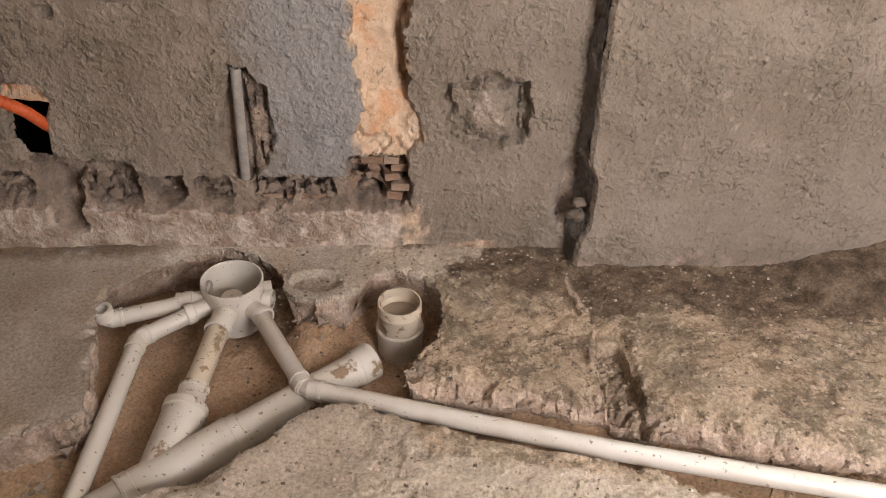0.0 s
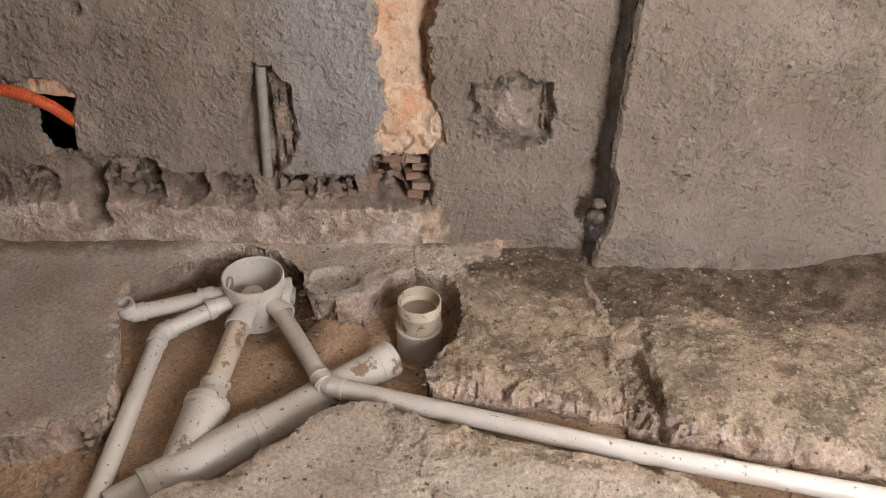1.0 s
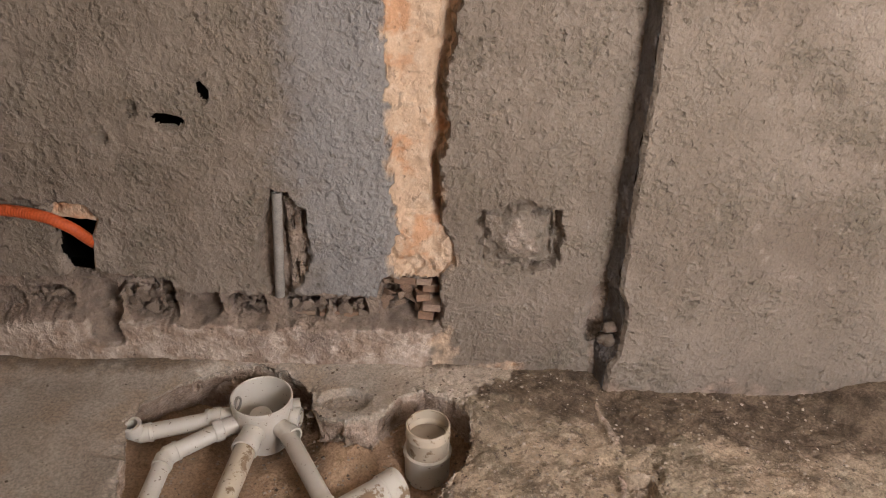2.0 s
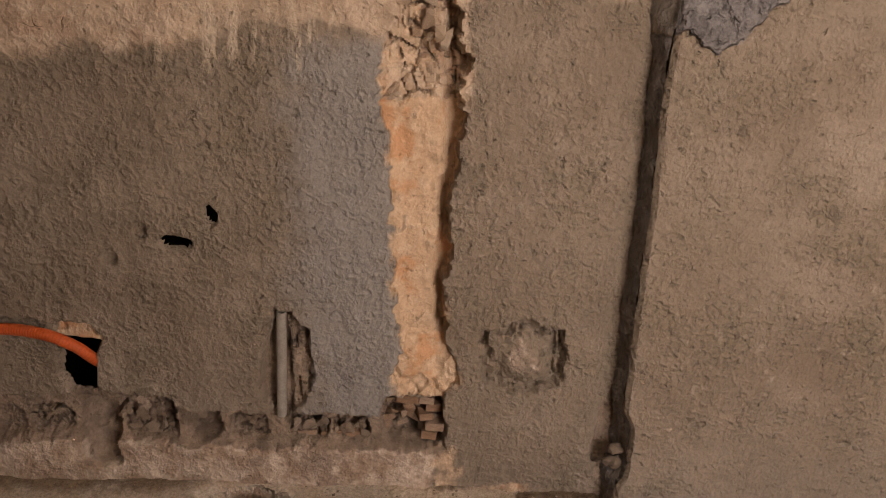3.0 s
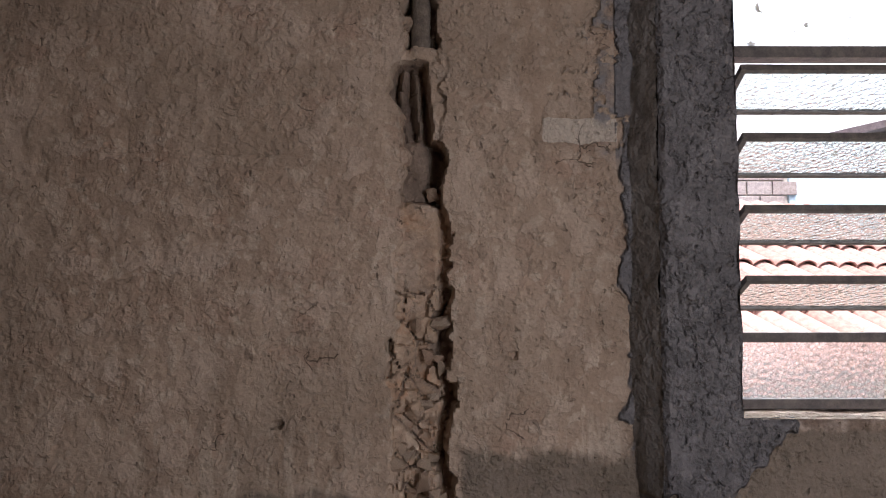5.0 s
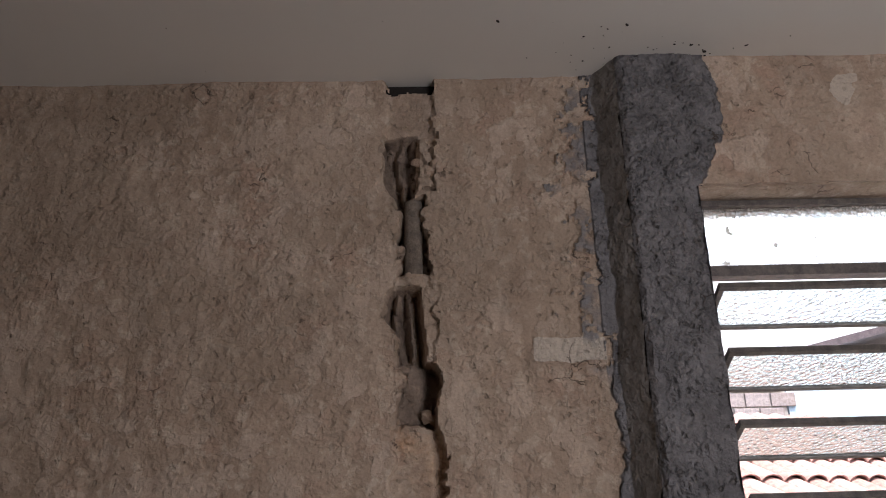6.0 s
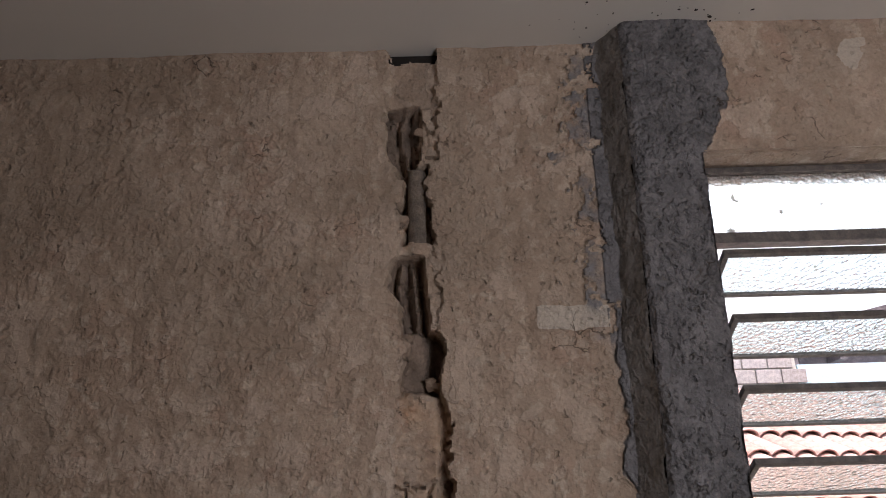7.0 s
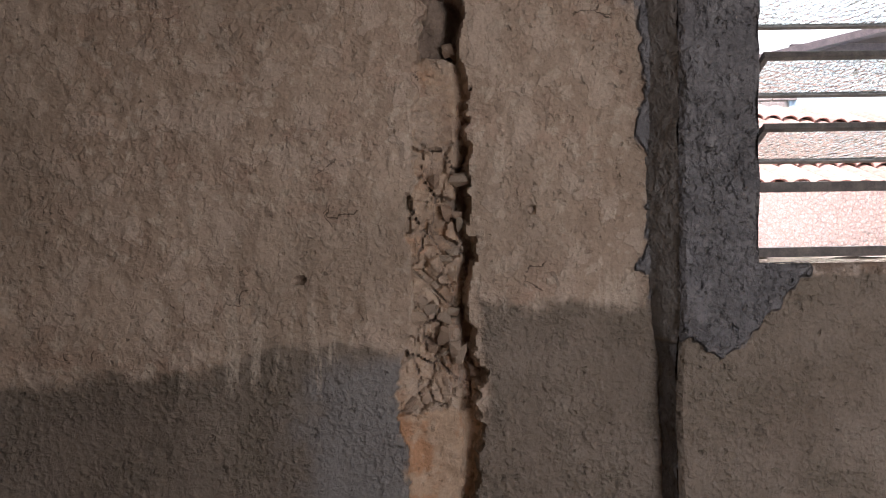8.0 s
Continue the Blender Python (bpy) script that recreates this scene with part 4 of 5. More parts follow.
def collar(parent, at, way, r, length, mat, name="socket"):
    """A thickened socket round a pipe, with a raised lip."""
    at, way = Vector(at), Vector(way).normalized()
    steps = ((0.0, -0.001), (0.01, 0.0030), (0.20, 0.0036), (0.24, 0.0022), (0.86, 0.0020), (0.90, 0.0), (1.0, -0.001))
    return part(name, sweep([at + way * length * s for s, _ in steps], [r + e for _, e in steps], 0.004, 32), mat, parent, smooth=True)


def drain_pipe(label, run, r, mat, sockets=(), bend=0.035):
    root = thing("drain_pipe", label, "pipe", run[0], "drain pipes")
    o = Vector(run[0])
    pts = rounded([Vector(p) - o for p in run], bend)
    part("tube", sweep(pts, r), mat, root, smooth=True)
    for at, to in sockets:
        a = Vector(at) - o
        collar(root, a, Vector(to) - Vector(at), r, 0.036, mat)
    return root


BOX = Vector((-0.498, -0.130, 0.0))


def floor_drain():
    root = thing("floor_drain", "white plastic siphon floor drain box in the trench", "drain", BOX)
    part("body", lathe([(0.0730, 0.004), (0.0742, 0.0), (0.0735, -0.012), (0.0718, -0.014), (0.0715, -0.075), (0.060, -0.105), (0.058, -0.135), (0.002, -0.136), (0.002, -0.131), (0.053, -0.130), (0.056, -0.103), (0.0675, -0.073), (0.0690, 0.002), (0.0710, 0.0045)]), M_PVC, root, smooth=True)
    part("siphon", lathe([(0.026, -0.034), (0.024, -0.030), (0.002, -0.029), (0.002, -0.13), (0.026, -0.13)], 32, at=(0.0, -0.022, 0)), M_PVC, root, smooth=True)
    for deg, r, out in ((190, 0.0235, 0.05), (214, 0.0235, 0.055), (262, 0.029, 0.06), (318, 0.0235, 0.05), (352, 0.0235, 0.026), (15, 0.0235, 0.022)):
        w = Vector((math.cos(radians(deg)), math.sin(radians(deg)), 0))
        c = Vector((0, 0, -0.052))
        tip = 0.068 + out
        part("stub", sweep([c + w * d for d in (0.066, tip - 0.022, tip - 0.020, tip - 0.004, tip)], [r - 0.001, r - 0.001, r + 0.002, r + 0.0025, r + 0.001], 0.004, 28), M_PVC, root, smooth=True)
    for deg in (352, 15):
        w = Vector((math.cos(radians(deg)), math.sin(radians(deg)), 0))
        part("plug", sweep([Vector((0, 0, -0.052)) + w * d for d in (0.080, 0.088)], 0.0195, 0.019, 24), M_PVC, root)
    w = Vector((math.cos(radians(168)), math.sin(radians(168)), 0))
    part("inlet_mouth", sweep([Vector((0, 0, -0.035)) + w * d for d in (0.062, 0.070)], 0.0175, 0.003, 24), M_GREY, root)
    return root


floor_drain()


def off(deg, d, z=-0.052):
    return (BOX.x + math.cos(radians(deg)) * d, BOX.y + math.sin(radians(deg)) * d, z)


drain_pipe("short white drain pipe ending in an upturned elbow", [off(190, 0.09), (-0.752, -0.195, -0.060), (-0.778, -0.204, -0.060), (-0.784, -0.210, -0.026)], 0.020, M_PVC,
           [(off(190, 0.135), off(190, 0.05)), ((-0.745, -0.193, -0.060), (-0.78, -0.205, -0.060)), ((-0.7845, -0.2105, -0.022), (-0.780, -0.206, -0.06))], 0.03)
drain_pipe("white drain pipe bent along the trench", [off(214, 0.09), (-0.690, -0.270, -0.060), (-0.690, -0.690, -0.066), (-0.700, -1.0, -0.07)], 0.020, M_PVC,
           [((-0.667, -0.250, -0.0595), (-0.69, -0.27, -0.06)), ((-0.690, -0.305, -0.0605), (-0.690, -0.27, -0.06))], 0.03)
drain_pipe("wider muddy drain pipe running into the branch fitting", [off(262, 0.10), (-0.533, -0.43, -0.066)], 0.0255, M_PVC_OLD, [], 0.02)
drain_pipe("long white drain pipe with an elbow, crossing to the wall", [off(318, 0.09), (-0.290, -0.452, -0.028), (0.316, -0.621, -0.022), (0.807, -0.730, -0.022), (1.30, -0.842, -0.022)], 0.020, M_PVC,
           [((-0.3065, -0.4235, -0.0295), (-0.29, -0.452, -0.028)), ((-0.250, -0.4635, -0.0277), (-0.28, -0.455, -0.028))], 0.026)


def soil_pipe():
    a, b = Vector((-0.158, -0.325, -0.074)), Vector((-0.66, -0.724, -0.078))
    way = (b - a).normalized()
    root = thing("soil_pipe", "thick white soil pipe smeared with brown mud", "pipe", a, "drain pipes")
    run = (b - a).length
    part("tube", sweep(straight((0, 0, 0), way * run, 10), 0.0385, 0.003, 40), M_PVC_MUD, root, smooth=True)
    collar(root, (0, 0, 0), way, 0.0400, 0.05, M_PVC_MUD)
    for d, flip in ((0.325, 1), (0.346, 1), (0.575, -1)):
        collar(root, way * d, way * flip, 0.0430 - 0.002 * (d < 0.33), 0.03, M_PVC)
    part("wye_body", sweep([way * d for d in (0.34, 0.36, 0.54, 0.56)], [0.0410, 0.0440, 0.0440, 0.0410], 0.003, 40), M_PVC, root, smooth=True)
    top = Vector((-0.5365, -0.468, -0.068)) - a
    foot = way * 0.51
    bw = (foot - top).normalized()
    part("wye_branch", sweep([top, top + bw * 0.001, top + bw * 0.018, top + bw * 0.020, top + bw * 0.055, foot], [0.0430, 0.0475, 0.0475, 0.0445, 0.0430, 0.040], 0.004, 40), M_PVC_MUD, root, smooth=True)
    neck = Vector((-0.5315, -0.412, -0.0665)) - a
    part("reducer", sweep([neck, neck + bw * 0.001, neck + bw * 0.012, neck + bw * 0.014, neck + bw * 0.034, neck + bw * 0.050, neck + bw * 0.060], [0.0295, 0.0325, 0.0325, 0.0300, 0.0300, 0.036, 0.0420], 0.004, 36), M_PVC_MUD, root, "cream reducing sleeve", smooth=True)
    return root


soil_pipe()


def upright_pipe():
    root = thing("upright_pipe", "yellowed upright toilet waste pipe stub with a white socket", "pipe", (-0.097, -0.215, 0))
    part("tube", sweep([(0, 0, 0.006), (0, 0, 0.003), (0, 0, -0.016), (0, 0, -0.018), (0, 0, -0.022), (0, 0, -0.024), (0, 0, -0.066), (0, 0, -0.085)], [0.0500, 0.0514, 0.0510, 0.0520, 0.0520, 0.0508, 0.0508, 0.0508], 0.0028, 44), M_PVC_OLD, root, smooth=True)
    part("socket", sweep([(0, 0, -0.066), (0, 0, -0.069), (0, 0, -0.080), (0, 0, -0.083), (0, 0, -0.115), (0, 0, -0.16), (0, 0, -0.24)], [0.052, 0.0565, 0.0565, 0.0535, 0.0535, 0.0530, 0.0530], 0.003, 44), M_PVC, root, "white socket with a lip", smooth=True)
    part("silt", lathe([(0.047, -0.035), (0.002, -0.032), (0.002, -0.06), (0.047, -0.06)], 30), M_GROUND, root)
    return root


upright_pipe()


# ---- conduits in the wall ----
def orange_conduit():
    root = thing("conduit", "orange corrugated electrical conduit entering a hole in the wall", "conduit", (-0.95, 0, 0.42))
    pts = rounded([(-1.45, -0.006, 0.405), (-1.05, -0.012, 0.424), (-0.965, -0.022, 0.414), (-0.916, -0.010, 0.378), (-0.897, 0.004, 0.345), (-0.894, 0.045, 0.305), (-0.896, 0.07, 0.285)], 0.05, 8)
    fine = []
    for p, q in zip(pts, pts[1:]):
        n = max(1, int((q - p).length / 0.0016))
        fine += [p.lerp(q, k / n) for k in range(n)]
    o = Vector((0.95, 0, -0.42))
    part("tube", sweep([p + o for p in fine], [0.0135 + 0.0005 * math.sin(k * 1.57) for k in range(len(fine))], 0.002, 16), M_ORANGE, root, smooth=True)


orange_conduit()
root = thing("conduit", "old grey flat conduit standing in a recess of the wall", "conduit", (-0.460, 0.016, 0.33))
part("tube", sweep(straight((0.008, -0.004, 0.146), (-0.006, 0.0, -0.135), 8), 0.0118, 0.003, 18), M_GREY, root, smooth=True)
root = thing("conduit", "thin grey pipe deep in the upright chase", "conduit", (-0.137, 0.034, 2.0))
part("tube", sweep(straight((0, 0, -0.01), (0.002, 0, 0.19), 6), 0.0205, 0.003, 20), M_CRUST, root, smooth=True)


# ---- the louvred window ----
def iron_bar(name, parent, x0, x1, y0, y1, z0, z1):
    return part(name, boxed(x0, x1, y0, y1, z0, z1, bevel=0.0015), M_IRON, parent)


def pane(parent, x0, x1, z0, z1, y, mat):
    ob = part("pane", boxed(x0, x1, y - 0.002, y + 0.002, z0, z1), mat, parent)
    ob.visible_shadow = False
    return ob


def louvred_window():
    root = thing("window_1", "dark iron louvred window with pebbled glass and four tilted vents", "window", (0, 0.0, 0), kind="structure")
    a, b = WX0 + 0.006, WX1 - 0.006
    for name, z0, z1 in (("head_rail", 2.150, 2.164), ("transom", 1.988, 2.012), ("transom", 1.408, 1.428), ("bottom_rail", 1.276, 1.296)):
        iron_bar(name, root, a, b, -0.012, 0.016, z0, z1)
        iron_bar("flange", root, a, b, 0.012, 0.040, z0 + 0.003, z0 + 0.007)
    iron_bar("stile", root, a, a + 0.010, 0.02, 0.045, 1.30, 2.15)
    iron_bar("stile", root, b - 0.010, b, 0.02, 0.045, 1.30, 2.15)
    pane(root, a + 0.012, b - 0.012, 2.012, 2.150, 0.004, M_GLASS_PALE)
    pane(root, a + 0.012, b - 0.012, 1.296, 1.408, 0.004, M_GLASS_PALE)
    for c in (1.922, 1.785, 1.642, 1.503):
        vent = thing("vent", "", "", (0, 0.008, c))
        vent.parent = root
        vent.rotation_euler = (radians(66), 0, 0)
        x0, x1, hh = a + 0.014, b - 0.014, 0.0735
        iron_bar("top_rail", vent, x0, x1, -0.004, 0.009, hh - 0.014, hh)
        iron_bar("low_rail", vent, x0, x1, -0.004, 0.007, -hh, -hh + 0.010)
        iron_bar("vent_stile", vent, x0, x0 + 0.012, -0.004, 0.009, -hh + 0.010, hh - 0.014)
        iron_bar("vent_stile", vent, x1 - 0.012, x1, -0.004, 0.009, -hh + 0.010, hh - 0.014)
        pane(vent, x0 + 0.012, x1 - 0.012, -hh + 0.010, hh - 0.014, 0.002, M_GLASS)
    return root


louvred_window()


# ---- outside ----
n = Nodes("bright_haze", 1.0)
n.colour((0.10, 0.10, 0.10))
n.bsdf.inputs["Emission Color"].default_value = (1.0, 0.99, 0.97, 1)
n.bsdf.inputs["Emission Strength"].default_value = 0.95
tagged(part("backdrop", boxed(-160, 260, 240, 241, -1, 260), n.mat), "bright hazy white sky far beyond the roofs", "sky", kind="structure")
tagged(part("ground", boxed(-400, 400, 0.30, 800, -0.6, -0.5), M_GROUND), "bare yard ground outside", "ground", kind="structure")


def barrel_tile():
    bm = bmesh.new()
    n = 8
    rows = []
    for y0, r, lift in ((0.0, 0.098, 0.0), (-0.40, 0.112, 0.03)):
        rows.append([bm.verts.new((r * math.cos(math.pi * k / n), y0, r * 0.62 * math.sin(math.pi * k / n) + lift)) for k in range(n + 1)])
        rows.append([bm.verts.new(((r - 0.014) * math.cos(math.pi * k / n), y0, (r - 0.014) * 0.62 * math.sin(math.pi * k / n) + lift)) for k in range(n + 1)])
    for k in range(n):
        bm.faces.new((rows[0][k], rows[0][k + 1], rows[2][k + 1], rows[2][k]))
        bm.faces.new((rows[1][k], rows[1][k + 1], rows[3][k + 1], rows[3][k]))
        bm.faces.new((rows[2][k], rows[2][k + 1], rows[3][k + 1], rows[3][k]))
    return link_bm("tile", bm, M_TILE, True)


def neighbour_house():
    root = thing("house", "low neighbouring house with a clay barrel tile roof", "house", (1.45, 2.4, 0))
    root.rotation_euler = (0, 0, radians(24))
    part("wall", boxed(-0.9, 4.6, 0.35, 1.95, -0.5, 1.10), M_HOUSE, root)
    roof = part("roof", boxed(-1.1, 4.8, 0.0, 2.9, -0.06, 0.0), M_TIMBER, root)
    roof.matrix_basis = Matrix.Translation((0, 0, 1.06)) @ Matrix.Rotation(radians(28), 4, "X")
    me = barrel_tile()
    rng = random.Random(5)
    for i in range(26):
        for j in range(8):
            t = part("tile", me, None, roof)
            t.location = (-0.95 + i * 0.215 + rng.uniform(-0.006, 0.006), 0.36 + j * 0.345, rng.uniform(-0.004, 0.004))
            t.rotation_euler = (0, 0, rng.uniform(-0.02, 0.02))


neighbour_house()


def far_house():
    root = thing("house", "pale blue rendered house with a timber porch roof", "house", (5.4, 7.0, 0))
    part("wall", boxed(-1.58, 2.2, 0.0, 3.0, -0.5, 2.84), M_PALEBLUE, root)
    bricks = part("brick_wall", boxed(-3.4, -1.60, 0.0, 0.1, -0.5, 2.95), M_RENDER, root, "red brick wall")
    me = link_bm("brick", boxed(-0.135, 0.135, -0.02, 0.0, -0.075, 0.075, bevel=0.006), M_WALLBRICK)
    for r in range(5):
        for c in range(6):
            p = part("brick", me, None, bricks)
            p.location = (-3.2 + c * 0.285 + (r % 2) * 0.14, -0.002, 2.22 + r * 0.165)
    porch = part("porch_roof", boxed(-1.6, 2.6, 0.9, 3.4, 0, 0.09), M_TIMBER, root, "dark timber porch roof")
    porch.matrix_basis = Matrix.Translation((0, 0, 3.60)) @ Matrix.Rotation(radians(-13), 4, "Y")
    # wall under the porch roof, its shade given by the dark timber colour
    part("shaded_gable", boxed(-0.95, 2.4, 1.3, 1.36, 2.85, 3.55), M_TIMBER, root)
    for k in range(5):
        part("rafter", boxed(-1.5 + k * 0.9, -1.4 + k * 0.9, 0.95, 3.3, 3.05, 3.2), M_TIMBER, root)
    part("post", boxed(-1.25, -1.10, 1.0, 1.15, -0.5, 3.3), M_TIMBER, root)


M_PALEBLUE = plain("pale_blue_paint", (0.55, 0.68, 0.74), (0.62, 0.74, 0.79), 3)
far_house()
root = thing("building", "tall white rendered building behind the houses", "building", (4.0, 13.0, 0))
part("wall", boxed(-4.0, 2.3, 0, 5, -0.5, 8.5), M_HOUSE, root)
for k in range(2):
    w = part("window", boxed(-1.2 + k * 1.7, -0.5 + k * 1.7, -0.04, 0.02, 5.0, 6.1), M_PALEBLUE, root)
    part("frame", boxed(-1.25 + k * 1.7, -0.45 + k * 1.7, -0.06, 0.0, 4.93, 4.99), M_HOUSE, w)


def tree():
    root = thing("tree", "small leafy green tree in a yard", "tree", (4.6, 9.6, -0.5))
    rng = random.Random(8)
    bm = sweep([(0, 0, 0), (0.05, 0, 1.2), (0.0, 0.05, 2.4)], [0.11, 0.09, 0.05], 0.04, 10)
    for k in range(7):
        a = k * 0.9
        sweep([(0.02, 0.02, 1.6 + 0.1 * k), (0.4 * math.cos(a), 0.4 * math.sin(a), 2.3 + 0.12 * k), (0.75 * math.cos(a), 0.75 * math.sin(a), 2.9 + 0.1 * k)], [0.035, 0.025, 0.01], 0.008, 6, bm)
    part("trunk", bm, M_TIMBER, root)
    vs, fs = [], []
    for _ in range(2600):
        d = Vector((rng.gauss(0, 1), rng.gauss(0, 1), rng.gauss(0, 0.75))).normalized() * (rng.random() ** 0.4)
        lump = 1 + 0.25 * noise.noise(d * 2.5)
        c = Vector((0, 0, 3.1)) + Vector((d.x * 1.05, d.y * 1.05, d.z * 0.85)) * lump
        u = Vector((rng.gauss(0, 1), rng.gauss(0, 1), rng.gauss(0, 1))).normalized()
        v = u.orthogonal().normalized() * 0.028
        u = u * 0.06
        k = len(vs)
        vs += [c - u, c + v, c + u, c - v]
        fs.append((k, k + 1, k + 2, k + 3))
    me = bpy.data.meshes.new("crown")
    me.from_pydata(vs, [], fs)
    me.materials.append(M_LEAF)
    part("crown", me, None, root)


tree()

# ---- loose pieces ----
RNG = random.Random(21)
BRICKS = [chunk("brick_fragment", M_BRICK, RNG, 0.7) for _ in range(6)]
DARKS = [chunk("brick_fragment", M_DARKBRICK, RNG, 0.8) for _ in range(4)]
STONES = [chunk("stone", M_STONE, RNG, 0.8) for _ in range(8)]
RUBBLE = [chunk("stone", M_CHASESTONE, RNG, 0.8) for _ in range(8)]


def scatter(parent, name, meshes, count, box, size):
    (x0, x1), (y0, y1), (z0, z1) = box
    for _ in range(count):
        ob = part(name, RNG.choice(meshes), None, parent)
        s = RNG.uniform(*size)
        ob.location = (RNG.uniform(x0, x1), RNG.uniform(y0, y1), RNG.uniform(z0, z1))
        ob.rotation_euler = (RNG.uniform(-0.35, 0.35), RNG.choice((0, 1.57, 3.14)) + RNG.uniform(-0.45, 0.45), RNG.uniform(-0.35, 0.35))
        ob.scale = (s * RNG.uniform(0.6, 1.1), s * 0.8, s * RNG.uniform(0.9, 1.6))


# broken brick in the upright chase
scatter(wall_north, "brick_fragment", BRICKS, 16, ((-0.20, -0.09), (0.020, 0.040), (0.97, 1.24)), (0.022, 0.060))
scatter(wall_north, "brick_fragment", BRICKS, 9, ((-0.185, -0.09), (0.022, 0.040), (1.26, 1.46)), (0.020, 0.055))
scatter(wall_north, "brick_fragment", BRICKS, 3, ((-0.13, -0.10), (0.020, 0.035), (2.22, 2.32)), (0.018, 0.035))
scatter(wall_north, "brick_fragment", BRICKS, 3, ((-0.16, -0.10), (0.040, 0.055), (1.69, 1.72)), (0.03, 0.045))
# rubble in the cells above the floor
for c0, c1, n in ((-1.06, -0.98, 10), (-0.84, -0.74, 12), (-0.58, -0.51, 7), (-0.445, -0.36, 11), (-0.34, -0.26, 11)):
    scatter(wall_north, "stone", RUBBLE, n + 8, ((c0, c1), (0.026, 0.050), (0.134, 0.185)), (0.014, 0.036))
# thin broken slices of hollow brick lying in the cells, and the courses beside the corner
for bx, bz, bw, bh in ((-0.415, 0.134, 0.058, 0.012), (-0.350, 0.136, 0.050, 0.010), (-0.292, 0.134, 0.046, 0.013), (-0.243, 0.166, 0.013, 0.070), (-0.230, 0.170, 0.010, 0.052),
                       (-0.112, 0.145, 0.038, 0.022), (-0.098, 0.170, 0.044, 0.020), (-0.118, 0.193, 0.034, 0.019), (-0.100, 0.216, 0.040, 0.020), (-0.165, 0.238, 0.055, 0.020), (-0.118, 0.240, 0.036, 0.019)):
    ob = part("brick_fragment", boxed(-bw / 2, bw / 2, 0.0, 0.05, -bh / 2, bh / 2, bevel=0.0025), M_DARKBRICK, wall_north)
    ob.location = (bx, RNG.uniform(0.016, 0.034), bz)
    ob.rotation_euler = (RNG.uniform(-0.06, 0.06), RNG.uniform(-0.09, 0.09), RNG.uniform(-0.2, 0.2))
scatter(wall_north, "brick_fragment", DARKS, 16, ((-0.215, -0.085), (0.045, 0.075), (0.135, 0.25)), (0.035, 0.06))
for px, pz, pr in ((0.338, 0.162, 0.017), (0.334, 0.128, 0.019)):
    bm = bmesh.new()
    bmesh.ops.create_icosphere(bm, subdivisions=3, radius=pr)
    for v in bm.verts:
        v.co *= 1 + 0.45 * noise.noise(v.co * 60 + Vector((px, pz, 0)) * 99) + 0.2 * noise.noise(v.co * 160)
        v.co.x *= 1.25
        v.co.z *= 0.8
    part("stone", bm, M_DARKSTONE, wall_north, smooth=True).location = (px - 0.008, -0.034, pz)
for _ in range(46):
    x, y = RNG.uniform(0.345, 0.388), RNG.uniform(-0.61, -0.33)
    ob = part("stone", RNG.choice(STONES), None, floor)
    ob.location, ob.scale = (x, y, ground_z(x, y)), (RNG.uniform(0.006, 0.020), RNG.uniform(0.006, 0.016), RNG.uniform(0.005, 0.010))
    ob.rotation_euler = (0, 0, RNG.uniform(0, 6))
# broken stone in the trench's sides
for a, b, n in (((-0.70, -0.50), (-0.80, -0.69), 26), ((-0.084, -0.50), (0.40, -0.61), 30), ((-0.385, -0.14), (-0.24, -0.24), 16), ((-0.72, -0.10), (-0.50, -0.03), 14), ((0.0, -0.29), (-0.07, -0.39), 12), ((-0.34, -0.60), (0.22, -0.615), 12)):
    for _ in range(n):
        k, d = RNG.random(), RNG.uniform(-0.014, 0.014)
        x, y = a[0] + (b[0] - a[0]) * k + d, a[1] + (b[1] - a[1]) * k + RNG.uniform(-0.014, 0.014)
        ob = part("stone", RNG.choice(STONES), None, floor)
        ob.location = (x, y, min(ground_z(x, y), RNG.uniform(-0.10, -0.03)) + 0.004)
        w = RNG.uniform(0.012, 0.038)
        ob.scale, ob.rotation_euler = (w, w * 0.8, w * RNG.uniform(0.4, 0.7)), (RNG.uniform(-0.4, 0.4), RNG.uniform(-0.4, 0.4), RNG.uniform(0, 6))


def gravel(name, label, count, area, size, rng, mat):
    """Loose grit that nobody could count, lying on the floor."""
    vs, fs = [], []
    tri = ((0, 1, 2), (0, 2, 3), (0, 3, 4), (0, 4, 1), (5, 2, 1), (5, 3, 2), (5, 4, 3), (5, 1, 4))
    for _ in range(count):
        x, y = rng.uniform(*area[0]), rng.uniform(*area[1])
        s = size[0] + (size[1] - size[0]) * rng.random() ** 3
        z = ground_z(x, y) + s * 0.15
        k, a = len(vs), rng.uniform(0, 6.28)
        for dx, dy, dz in ((0, 0, 0.7), (1, 0, 0), (0, 1, 0.1), (-1, 0, 0), (0, -1, -0.1), (0, 0, -0.6)):
            dx, dy, dz = dx * rng.uniform(0.6, 1.2), dy * rng.uniform(0.6, 1.2), dz * rng.uniform(0.6, 1.2)
            vs.append((x + s * (dx * math.cos(a) - dy * math.sin(a)), y + s * (dx * math.sin(a) + dy * math.cos(a)), z + s * dz))
        fs += [tuple(k + i for i in t) for t in tri]
    me = bpy.data.meshes.new(name)
    me.from_pydata(vs, [], fs)
    me.materials.append(mat)
    return tagged(new(name, me), label, "debris", kind="stuff")


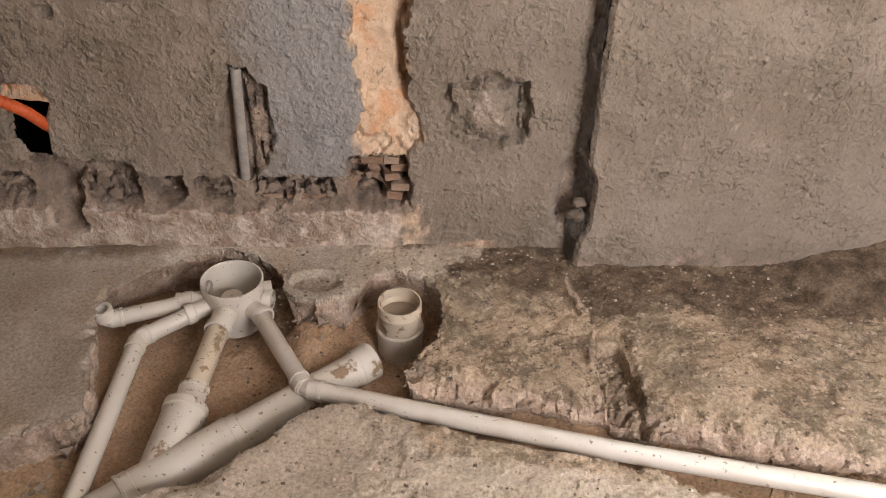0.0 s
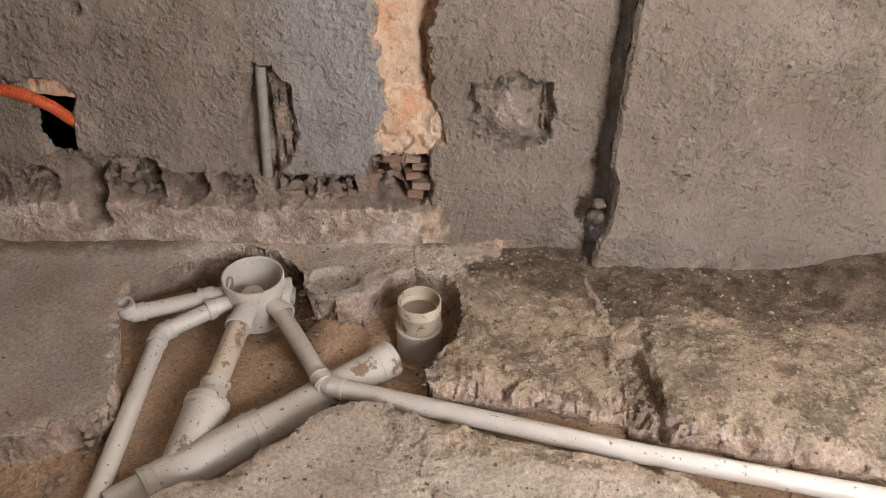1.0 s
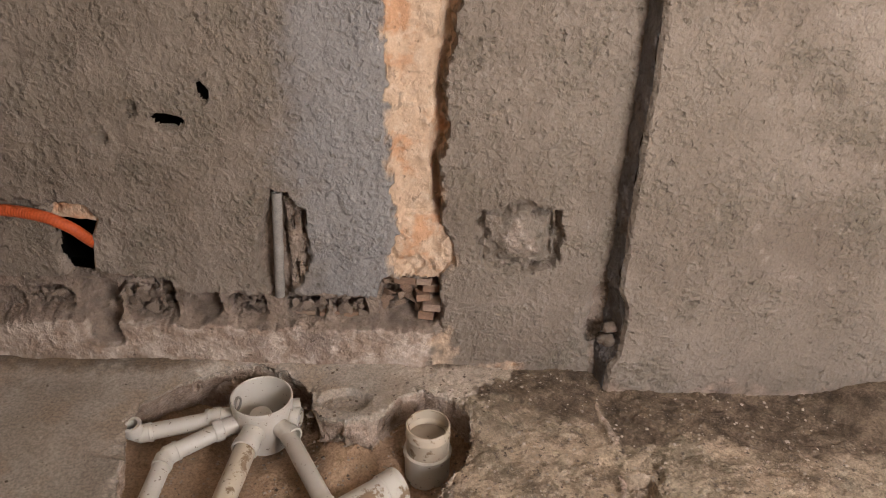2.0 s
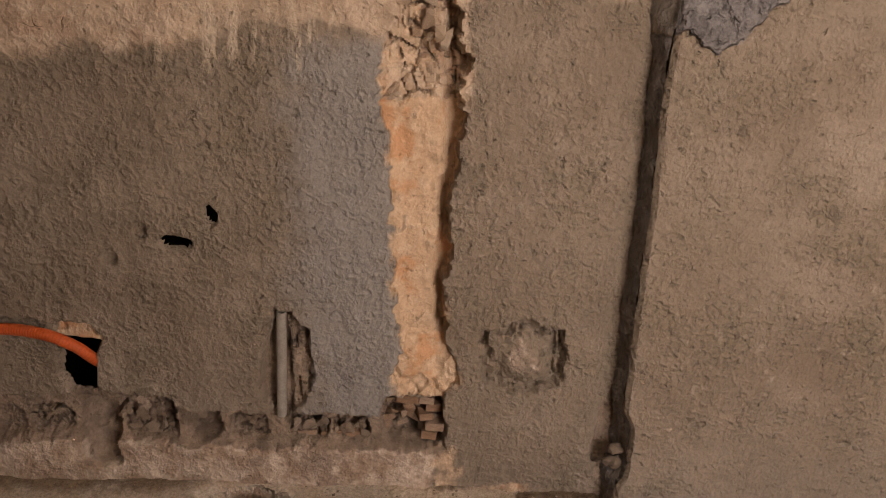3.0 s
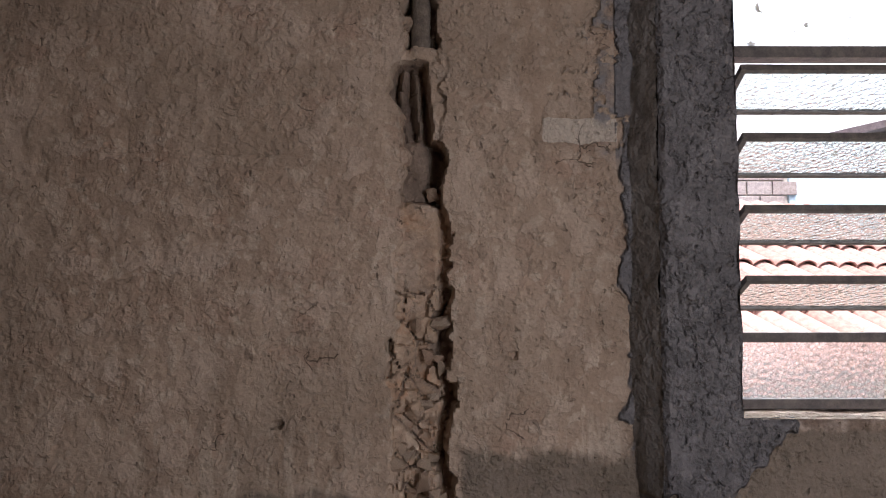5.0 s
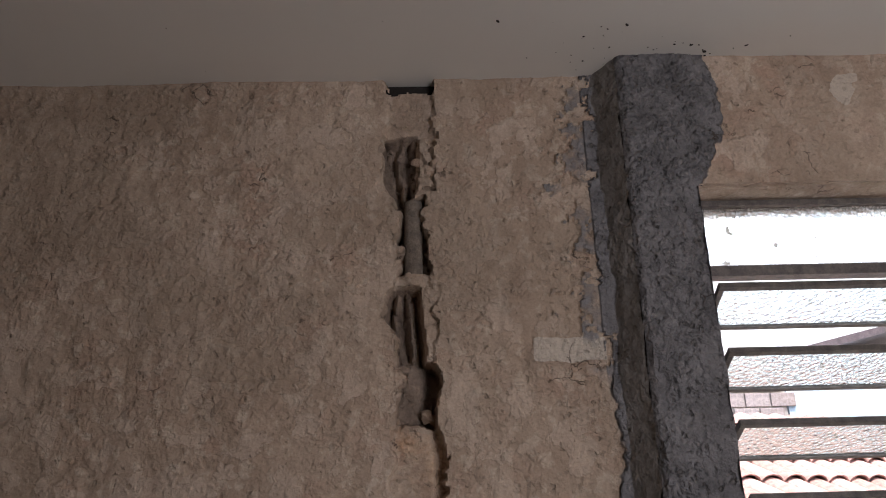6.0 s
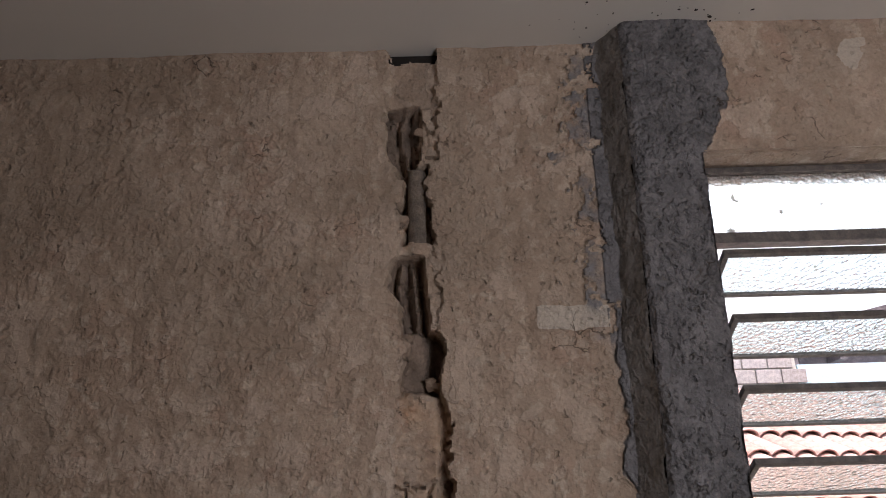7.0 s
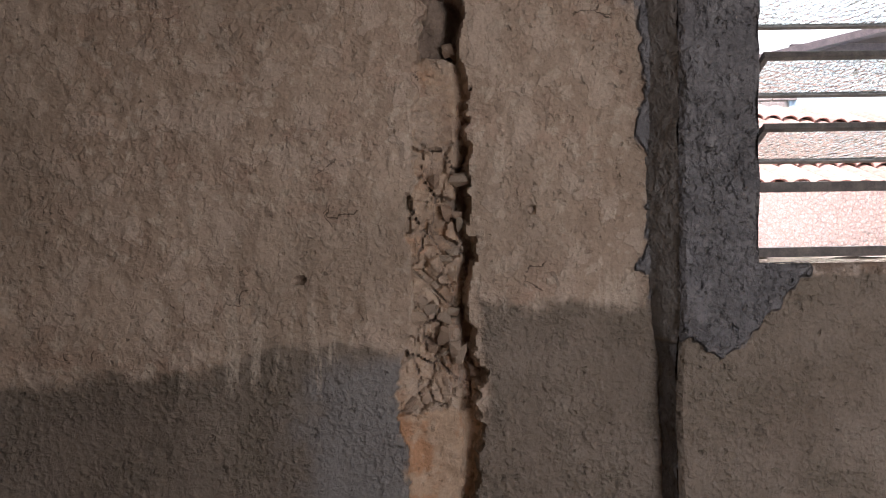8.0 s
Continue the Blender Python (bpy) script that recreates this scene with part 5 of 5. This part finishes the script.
gravel("soil_pebbles", "small pale pebbles lying in the dug soil", 1500, ((-0.72, 0.0), (-0.70, -0.10)), (0.0012, 0.0055), random.Random(9), M_STONE)
gravel("grit", "scattered grit on the smooth slab", 500, ((-1.1, -0.45), (-0.92, -0.02)), (0.0010, 0.0050), random.Random(14), grit_mix())
gravel("grit", "loose grit and crumbs of mortar on the floor", 6000, ((-0.45, 1.2), (-0.92, -0.02)), (0.0010, 0.0062), random.Random(4), grit_mix())


def soil_pile():
    """A low heap of dark soil with crumbs against the window wall."""
    xs, ys = np.arange(0.70, 1.72, 0.009), np.arange(-0.50, -0.055, 0.009)
    x, y = np.meshgrid(xs, ys, indexing="ij")
    d = np.hypot((x - 1.22) / 0.42, (y + 0.06) / 0.30)
    z = 0.14 * np.clip(1 - d, -0.2, 1) ** 1 + 0.018 * fbm(x, y, 0.08, 300, 4, 0.6) - 0.012
    bd, cid = worley(x, y, 0.03, 301)
    z += 0.006 * cid * ss(0, 0.01, bd)
    zo = np.zeros(x.shape)
    me = grid_mesh("soil_pile", np.stack([x, y, z], -1), np.ones((len(xs) - 1, len(ys) - 1), bool), {"soil": zo, "dirt": zo + 1, "pale": zo, "edge": zo}, M_FLOOR)
    return tagged(new("soil_pile", me), "low heap of dark crumbly soil against the wall", "soil heap", kind="stuff")


soil_pile()


def ceiling_splashes():
    """Specks of thrown mortar on the ceiling beside the fresh mortar."""
    bm = bmesh.new()
    rng = random.Random(31)
    for _ in range(46):
        r = 0.0010 + 0.0038 * rng.random() ** 3
        x, y = rng.choice(((rng.gauss(0.27, 0.05), rng.uniform(-0.20, -0.02)), (rng.gauss(0.50, 0.07), rng.uniform(-0.14, -0.08)), (rng.uniform(-0.3, 1.0), rng.uniform(-0.6, -0.1))))
        bmesh.ops.create_icosphere(bm, subdivisions=1, radius=r, matrix=Matrix.LocRotScale((x, y, CEIL - 0.0005), Euler((0, 0, rng.uniform(0, 6))), (rng.uniform(0.8, 2.0), 1, 0.35)))
    return tagged(part("mortar_specks", bm, M_VOID), "dark specks of mortar thrown on the ceiling", "mortar", kind="stuff")


ceiling_splashes()
